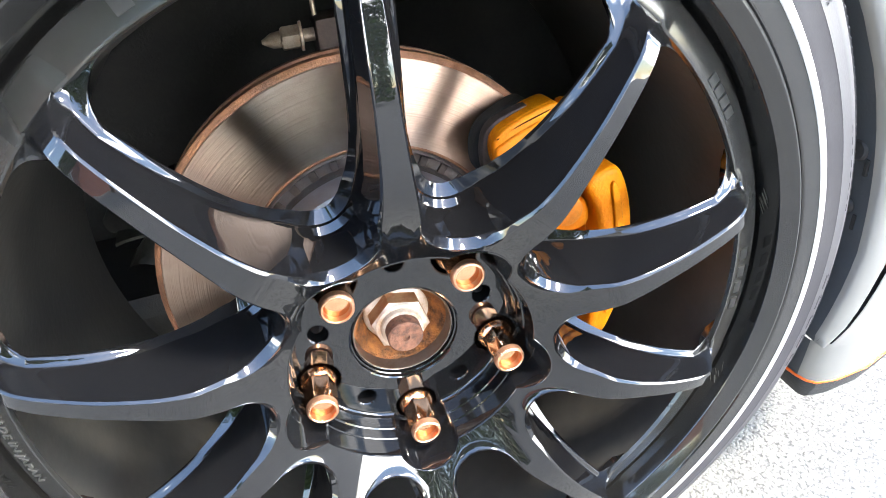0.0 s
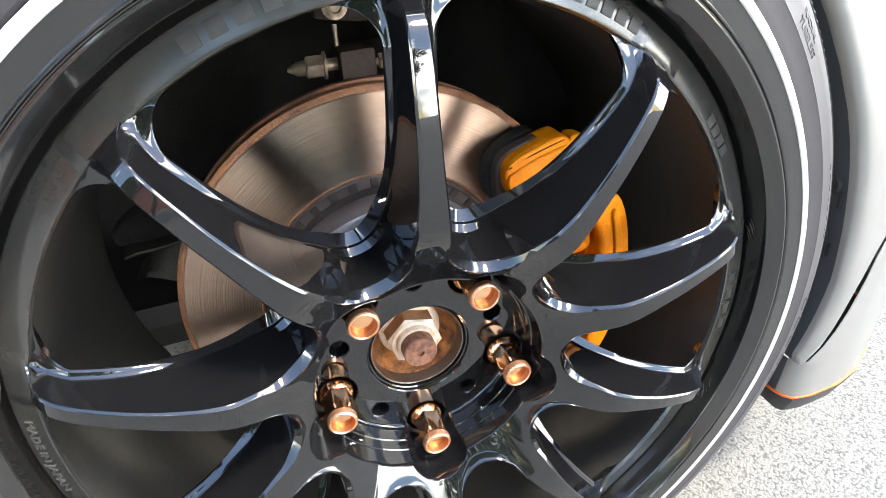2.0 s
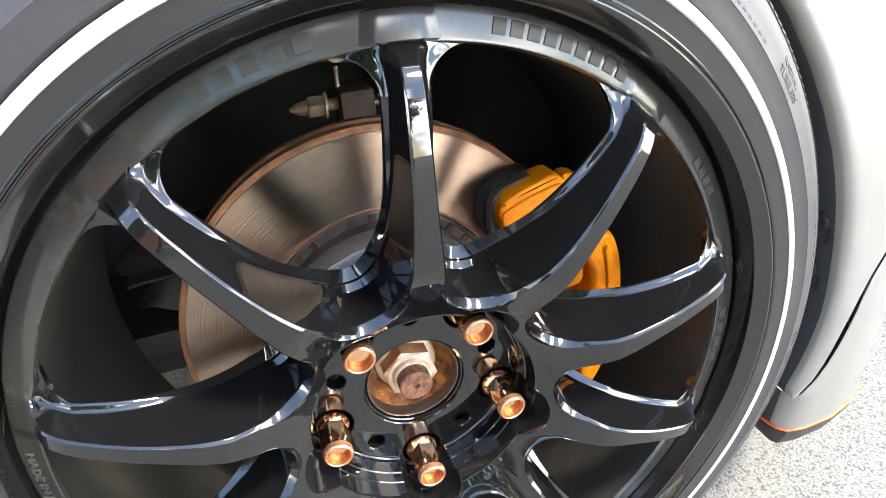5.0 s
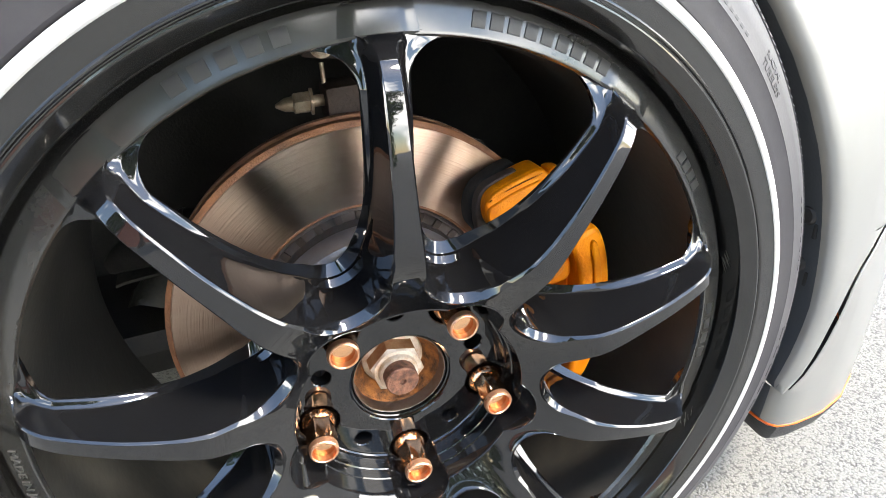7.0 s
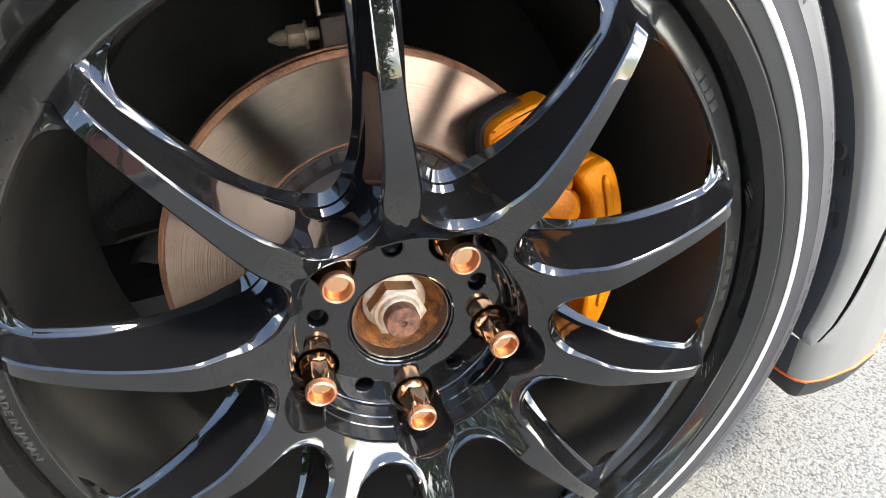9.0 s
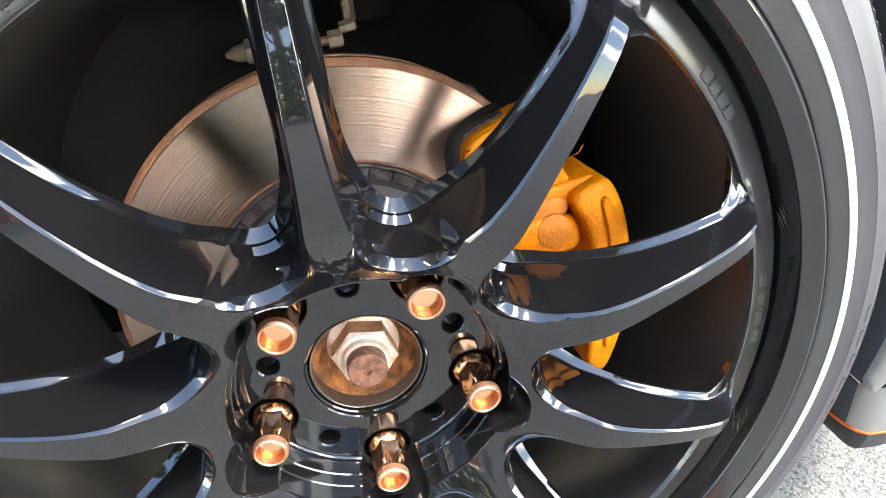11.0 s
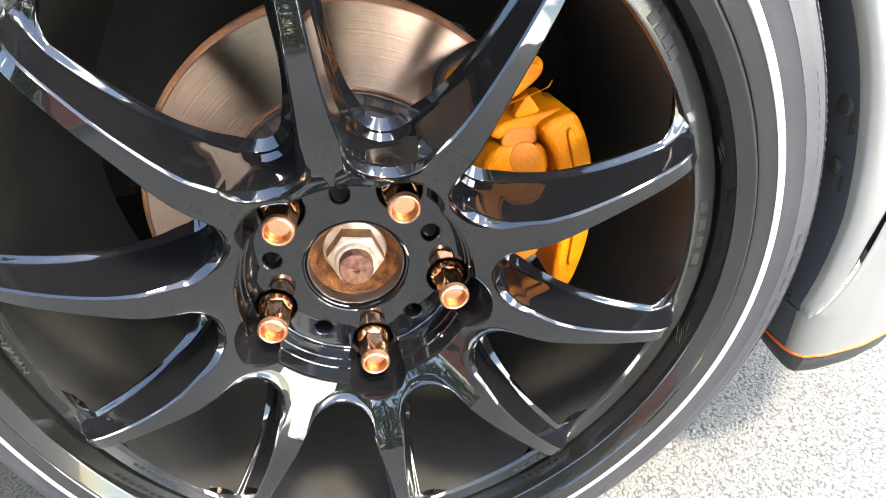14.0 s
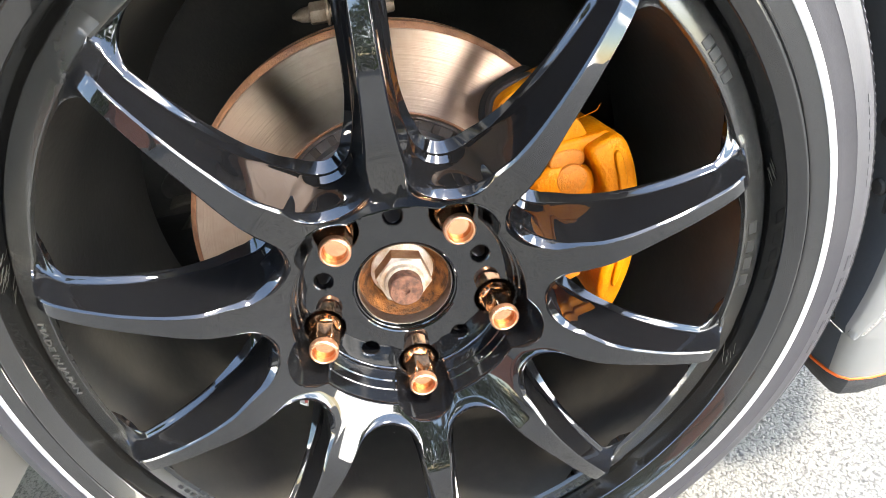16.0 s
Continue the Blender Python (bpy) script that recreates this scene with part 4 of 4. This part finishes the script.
part("boot_body", turned([(0.008, 0.0), (0.013, 0.010), (0.018, 0.030), (0.021, 0.052), (0.020, 0.075), (0.015, 0.095), (0.011, 0.108), (0.010, 0.150)], (-0.225, 0.262, 0.014), (1, -0.08, 0.32), 32), PADBLACK, boot, sharp=60)
part("clamp_band", turned([(0.0150, 0.092), (0.0165, 0.0925), (0.0160, 0.0965), (0.0140, 0.097)], (-0.225, 0.262, 0.014), (1, -0.08, 0.32), 32), BLADE, boot, "dull steel clamp band")

# ---- wheel arch, liner and bumper ----
liner = thing("wheel_arch_liner", "black plastic wheel arch liner", "liner", kind="structure")
part("liner_arch", revolve([(0.3300, 0.082), (0.345, 0.12), (0.365, 0.18), (0.372, 0.47)], 90, -21, 204), LINER, liner, seated=False).location.z = HUB
bm = bmesh.new()
bmesh.ops.create_grid(bm, x_segments=1, y_segments=1, size=0.5)
for v in bm.verts:
    v.co = Vector((v.co.x * 1.6, 0.46, v.co.y * 0.9 + 0.20 + HUB))
part("liner_back", bm, LINER, liner, seated=False)
bumper = thing("front_bumper", "pale silver front bumper corner with an orange pinstripe and black lip", "bumper")
ARCH = 0.3215
PLAN = [(0.10, 0.030), (0.25, 0.006), (0.300, 0.0015), (0.330, -0.0030), (0.360, -0.0015), (0.400, 0.010), (0.445, 0.042), (0.490, 0.090), (0.530, 0.160), (0.580, 0.300), (0.620, 0.500)]
GAP = [(-0.1075, 0.3085), (-0.100, 0.3140), (-0.090, 0.3205), (-0.060, 0.3320), (-0.029, 0.3410), (0.000, 0.3540), (0.030, 0.3760)]


def gap_half(z):
    return 0.0007 + 0.0017 * math.exp(-((z + 0.052) / 0.030) ** 2)


def arch_edge(z):
    return curve_through([(-0.150, 0.3050), (-0.108, 0.3062), (-0.100, 0.3058)], z) if z < -0.1 else math.sqrt(ARCH**2 - z * z)


def skin(x, z):
    """How far in the bumper's skin lies: its corner turns inwards, leans back above and under below."""
    return curve_through(PLAN, x) + (0.10 * (z + 0.03) if z > -0.03 else 0.0) + (0.05 * (-0.108 - z) if z < -0.108 else 0.0)


def rolled(z):
    """The wheel arch's rolled edge, from deep inside out to the skin."""
    x0 = arch_edge(z)
    y0 = skin(x0 + 0.012, z)
    if z < -0.108:  # the lower corner is turned in on a wide round
        y0 = skin(x0 + 0.020, z)
        return [(x0 + a, y0 + b, z) for a, b in ((0.0075, 0.085), (0.003, 0.052), (0.0, 0.030), (0.0008, 0.0150), (0.0030, 0.0075), (0.0080, 0.0024))]
    return [(x0 + 0.0075, y0 + 0.085, z), (x0 + 0.003, y0 + 0.035, z), (x0, y0 + 0.0105, z), (x0 + 0.0008, y0 + 0.0060, z), (x0 + 0.0032, y0 + 0.0028, z), (x0 + 0.0070, y0 + 0.0008, z)]


def lift_up(rings):
    return [[(x, y, z + HUB) for x, y, z in ring] for ring in rings]


def arch_skin(rings, last=2):
    """The strip behind the rolled edge, its shade put into a dark colour."""
    bm = bmesh.new()
    loft(bm, lift_up([ring[:last + 1] for ring in rings]), close_u=False)
    part("arch_flange", bm, SHADED_FLANGE, bumper, "flange inside the arch edge, coloured dark for its shade", seated=False, sharp=60)


FAR = [0.36, 0.39, 0.42, 0.445, 0.47, 0.50, 0.53, 0.56, 0.60]
bm = bmesh.new()
rings = []
for z in [-0.1068, -0.104, -0.100, -0.090, -0.075, -0.060, -0.045, -0.029, -0.015, 0.0, 0.015, 0.029]:
    x0, x1 = arch_edge(z), curve_through(GAP, z) - gap_half(z)
    a, b = min(x0 + 0.012, x1 - 0.002), x1
    flat = [(a + (b - a) * k / 5, z) for k in range(6)]
    edge = rolled(z)[:3 if x1 - x0 < 0.010 else 6]
    while len(edge) < 6:
        edge.append(tuple((Vector(edge[2]) + (Vector((flat[0][0], skin(*flat[0]), z)) - Vector(edge[2])) * (len(edge) - 2) / 4)))
    ring = edge + [(x, skin(x, z), z) for x, z in flat]
    ring[-1] = (x1, skin(x1, z) + 0.0006, z)
    rings.append(ring + [(x1 + 0.0002, skin(x1, z) + 0.007, z)])
arch_skin(rings)
loft(bm, lift_up([r[2:] for r in rings]), close_u=False)
part("upper_panel", bm, BODY, bumper, seated=False, sharp=60)
bm = bmesh.new()
rings = []
for z in [0.029, 0.045, 0.06, 0.08, 0.1, 0.13, 0.16, 0.19, 0.22, 0.25]:
    x0 = arch_edge(z)
    rings.append(rolled(z) + [(x, skin(x, z), z) for x in [x0 + 0.012 + (0.36 - x0 - 0.012) * k / 6 for k in range(6)] + FAR])
arch_skin(rings)
loft(bm, lift_up([r[2:] for r in rings]), close_u=False)
part("shoulder_panel", bm, BODY, bumper, seated=False, sharp=60)
bm = bmesh.new()
rings = []
for z in [-0.147, -0.144, -0.138, -0.130, -0.122, -0.115, -0.1105, -0.1085]:
    rings.append(rolled(z) + [(x, skin(x, z), z) for x in [arch_edge(z) + 0.020 + 0.0055 * k for k in range(6)] + FAR])
for z in [-0.104, -0.100, -0.090, -0.075, -0.060, -0.045, -0.029, -0.015, 0.0, 0.015, 0.029]:
    x1 = curve_through(GAP, z) + gap_half(z)
    inner = [(x1, skin(x1, z) + 0.006, z), (x1, skin(x1, z) + 0.003, z), (x1, skin(x1, z) + 0.001, z), (x1 + 0.0004, skin(x1, z), z), (x1 + 0.0010, skin(x1, z) - 0.0006, z), (x1 + 0.0020, skin(x1, z) - 0.0007, z)]
    end = max(0.36, x1 + 0.010)
    rings.append(inner + [(x, skin(x, z), z) for x in [x1 + 0.004 + (end - x1 - 0.004) * k / 6 for k in range(6)] + [end if q == 0.36 else q for q in FAR]])
arch_skin(rings[:8], 3)
loft(bm, lift_up([r[3:] for r in rings]), close_u=False)
part("lower_panel", bm, BODY, bumper, seated=False, sharp=60)
# Black strip added behind the gap, in place of the shade inside it.
bm = bmesh.new()
loft(bm, lift_up([[(curve_through(GAP, z) + d, skin(curve_through(GAP, z), z) + e, z) for d, e in ((-0.006, 0.0066), (0.0, 0.0075), (0.006, 0.0056))] for z in [-0.104 + 0.0095 * k for k in range(15)]]), close_u=False)
part("gap_backing", bm, PLASTIC, bumper, "black backing that stands in for the panel gap's shade", seated=False)


def lip_path(z, grow):
    """The lip's line at one height: from inside the arch, round the corner and forward; grow sets it in from the skin."""
    pts = [(0.3125, 0.087), (0.3080, 0.053), (0.3050, 0.0310), (0.3052, 0.0230), (0.3058, 0.0150), (0.3080, 0.0075), (0.3130, 0.0025), (0.3200, 0.0010)]
    pts += [(x, skin(x, -0.147) + 0.0005) for x in (0.330, 0.360, 0.39, 0.42, 0.445, 0.47, 0.50, 0.53, 0.56, 0.60)]
    ways = [(1, 0), (1, 0), (1, 0.1), (0.95, 0.3), (0.8, 0.6), (0.5, 0.85), (0.15, 1), (0, 1)] + [(-0.1, 1)] * 2 + [(-0.4, 0.9)] * 8
    return [(x + a * grow, y + b * grow, z + HUB) for (x, y), (a, b) in zip(pts, ways)]


bm = bmesh.new()
loft(bm, [list(r) for r in zip(lip_path(-0.1464, 0.001), lip_path(-0.1465, -0.0008), lip_path(-0.1471, -0.0013), lip_path(-0.1483, -0.0013), lip_path(-0.1490, -0.0008), lip_path(-0.1492, 0.001))])
part("pinstripe", bm, ORANGE, bumper, "orange pinstripe", seated=False)
bm = bmesh.new()
loft(bm, [list(r) for r in zip(lip_path(-0.1490, 0.002), lip_path(-0.1492, -0.0004), lip_path(-0.1520, -0.0006), lip_path(-0.1660, 0.0040), lip_path(-0.1700, 0.0065), lip_path(-0.1712, 0.010), lip_path(-0.1712, 0.040), lip_path(-0.1490, 0.040))])
part("lip", bm, PLASTIC, bumper, "black plastic lip spoiler", seated=False)
# Dark collar on the uncut flange puts the hole's shade into its colour.
part("screw_hole", turned([(0.0016, 0.004), (0.0018, 0.0), (0.0030, -0.0004), (0.0034, 0.0002), (0.0034, 0.003)], (0.3072, 0.0240, -0.1010 + HUB), (1, 0.0, 0.0), 20), DARK, bumper, "dark collar standing in for an empty screw hole", seated=False)
for z, size in ((0.042, 0.0075), (0.000, 0.0060)):
    x = arch_edge(z) + 0.0012
    part("liner_clip", turned([(size * 0.5, -0.0024), (size * 0.8, -0.0020), (size, -0.0004), (size, 0.004)], (x, 0.0270, z + HUB), (1, -0.1, 0), 24), PLASTIC, bumper, "black liner clip", seated=False)
    part("liner_tab", box(x - 0.0012, x + 0.003, 0.0170, 0.0200, z - 0.016, z - 0.004, 0.0008), PLASTIC, bumper, "black plastic tab", seated=False).location.z = HUB

# Unseen plain plate, added to shade the ground under the car.
part("floor_pan", box(-2.6, 0.55, 0.30, 1.75, 0.185, 0.215, 0.01), PLASTIC, liner, "dark underside of the car", seated=False)
fender = thing("front_fender", "pale silver front fender over the wheel arch", "fender", kind="structure")
part("fender_skin", revolve([(0.3300, 0.0900), (0.3240, 0.035), (0.3215, 0.0160), (0.3225, 0.010), (0.3250, 0.0065), (0.3290, 0.0055), (0.36, 0.006), (0.42, 0.015), (0.52, 0.04), (0.62, 0.09), (0.66, 0.16), (0.66, 0.80)], 80, 50, 200), BODY, fender, seated=False).location.z = HUB

# ---- trees, a hedge and a house out of view, placed for what the paint mirrors ----


def tree(x, y, height, seed):
    rng = random.Random(seed)
    t = thing("tree", "leafy green roadside tree with an uneven crown", "tree", "roadside trees")
    bm = bmesh.new()
    rings = []
    for i in range(7):
        s = i / 6
        r = 0.16 * (1 - 0.7 * s)
        rings.append([(x + r * math.cos(k * 0.785) + 0.15 * math.sin(3 * s), y + r * math.sin(k * 0.785), s * height * 0.62) for k in range(8)])
    loft(bm, rings)
    for i in range(7):
        a, z = rng.uniform(0, 6.28), height * rng.uniform(0.35, 0.6)
        dx, dy = math.cos(a), math.sin(a)
        loft(bm, [[(x + dx * d + w * math.cos(k * 1.57), y + dy * d + w * math.sin(k * 1.57), z + d * 0.8) for k in range(4)] for d, w in ((0, 0.06), (height * 0.12, 0.045), (height * 0.24, 0.015))])
    part("trunk", bm, BARK, t, seated=False)
    bm = bmesh.new()
    puffs = [(x + rng.gauss(0, height * 0.13), y + rng.gauss(0, height * 0.13), height * rng.uniform(0.42, 0.98), height * rng.uniform(0.08, 0.15)) for _ in range(16)]
    for _ in range(5000):
        cx, cy, cz, r = puffs[rng.randrange(16)]
        d = Vector((rng.gauss(0, 1), rng.gauss(0, 1), rng.gauss(0, 1))).normalized() * r * rng.uniform(0.5, 1.1)
        c = Vector((cx, cy, cz)) + d
        u = Vector((rng.gauss(0, 1), rng.gauss(0, 1), rng.gauss(0, 1))).normalized()
        v = u.orthogonal().normalized()
        w = rng.uniform(0.12, 0.26)
        bm.faces.new([bm.verts.new(c + u * a * w + v * b * w * 0.6) for a, b in ((-1, 0), (0, -0.5), (1, 0), (0, 0.5))])
    part("crown", bm, LEAF, t, seated=False)["kind"] = "stuff"


def hedge(x0, x1, y, deep, height):
    """An unseen hedge that blocks low light: leaves thick over its faces, on a row of bare stems."""
    rng = random.Random(41)
    h = thing("hedge", "unseen dark green hedge added to block low light", "hedge")
    for k in range(int((x1 - x0) / 0.7)):
        x = x0 + 0.35 + 0.7 * k
        bm = bmesh.new()
        loft(bm, [[(x + r * math.cos(a * 1.05) + lean, y + r * math.sin(a * 1.05), z) for a in range(6)] for r, z, lean in ((0.05, 0.0, 0.0), (0.04, height * 0.4, 0.05), (0.015, height * 0.85, -0.03))])
        part("stem", bm, BARK, h, seated=False)
    bm = bmesh.new()
    for _ in range(6000):
        c = Vector((rng.uniform(x0, x1), y + deep * rng.uniform(-0.5, 0.5), height * rng.uniform(0.04, 1.0)))
        c.z *= 1 + 0.06 * math.sin(3.1 * c.x)
        u = Vector((rng.gauss(0, 1), rng.gauss(0, 1), rng.gauss(0, 1))).normalized()
        v = u.orthogonal().normalized()
        w = rng.uniform(0.06, 0.13)
        bm.faces.new([bm.verts.new(c + u * a * w + v * b * w * 0.6) for a, b in ((-1, 0), (0, -0.5), (1, 0), (0, 0.5))])
    part("foliage", bm, LEAF, h, seated=False)["kind"] = "stuff"


def block(x0, x1, y0, y1, z0, z1):
    bm = bmesh.new()
    bmesh.ops.create_cube(bm, size=1)
    for v in bm.verts:
        v.co = Vector(((x0 + x1) / 2 + v.co.x * (x1 - x0), (y0 + y1) / 2 + v.co.y * (y1 - y0), (z0 + z1) / 2 + v.co.z * (z1 - z0)))
    return bm


def house(x, y, wide, deep, eaves):
    """A brick house across the road, its front towards the car."""
    h = thing("house", "red-brown brick house with a tiled gable roof", "house")
    part("wall", block(x - wide / 2, x + wide / 2, y - deep, y, 0, eaves), BRICK, h, seated=False)
    bm = bmesh.new()
    over, ridge = 0.4, eaves + deep * 0.32
    loft(bm, [[(u, y + over, eaves - 0.15), (u, y - deep / 2, ridge), (u, y - deep - over, eaves - 0.15), (u, y - deep - over, eaves - 0.3), (u, y - deep / 2, ridge - 0.2), (u, y + over, eaves - 0.3)] for u in (x - wide / 2 - over, x + wide / 2 + over)])
    part("roof", bm, ROOF, h, "brown tiled roof", seated=False)
    for k in range(3):
        for z in (0.9, 3.5):
            u = x - wide / 2 + wide * (k + 0.5) / 3
            if k == 1 and z < 1:
                part("door", block(u - 0.5, u + 0.5, y, y + 0.06, 0.1, 2.2), BARK, h, "dark wooden front door", seated=False)
                continue
            w = part("window", block(u - 0.75, u + 0.75, y, y + 0.05, z, z + 1.3), GREY_CARD, h, "white window frame", seated=False)
            for d in (-0.36, 0.36):
                part("pane", block(u + d - 0.3, u + d + 0.3, y + 0.03, y + 0.056, z + 0.1, z + 1.2), GLOSS, w, seated=False)


# Unseen hedge, added to block low light; only a green reflection hints at it.
hedge(-2.9, 0.9, -5.6, 0.8, 2.1)
house(-13.5, -8.5, 9.0, 7.0, 5.2)
# Unseen trees, set close and dense to darken what the wheel mirrors.
for i, (x, y, h) in enumerate(((-8.6, -5.2, 4.2), (-6.0, -8.0, 7.0), (-3.4, -7.6, 7.4), (-0.9, -7.8, 7.6), (1.6, -13.0, 7.0))):
    tree(x, y, h, i)
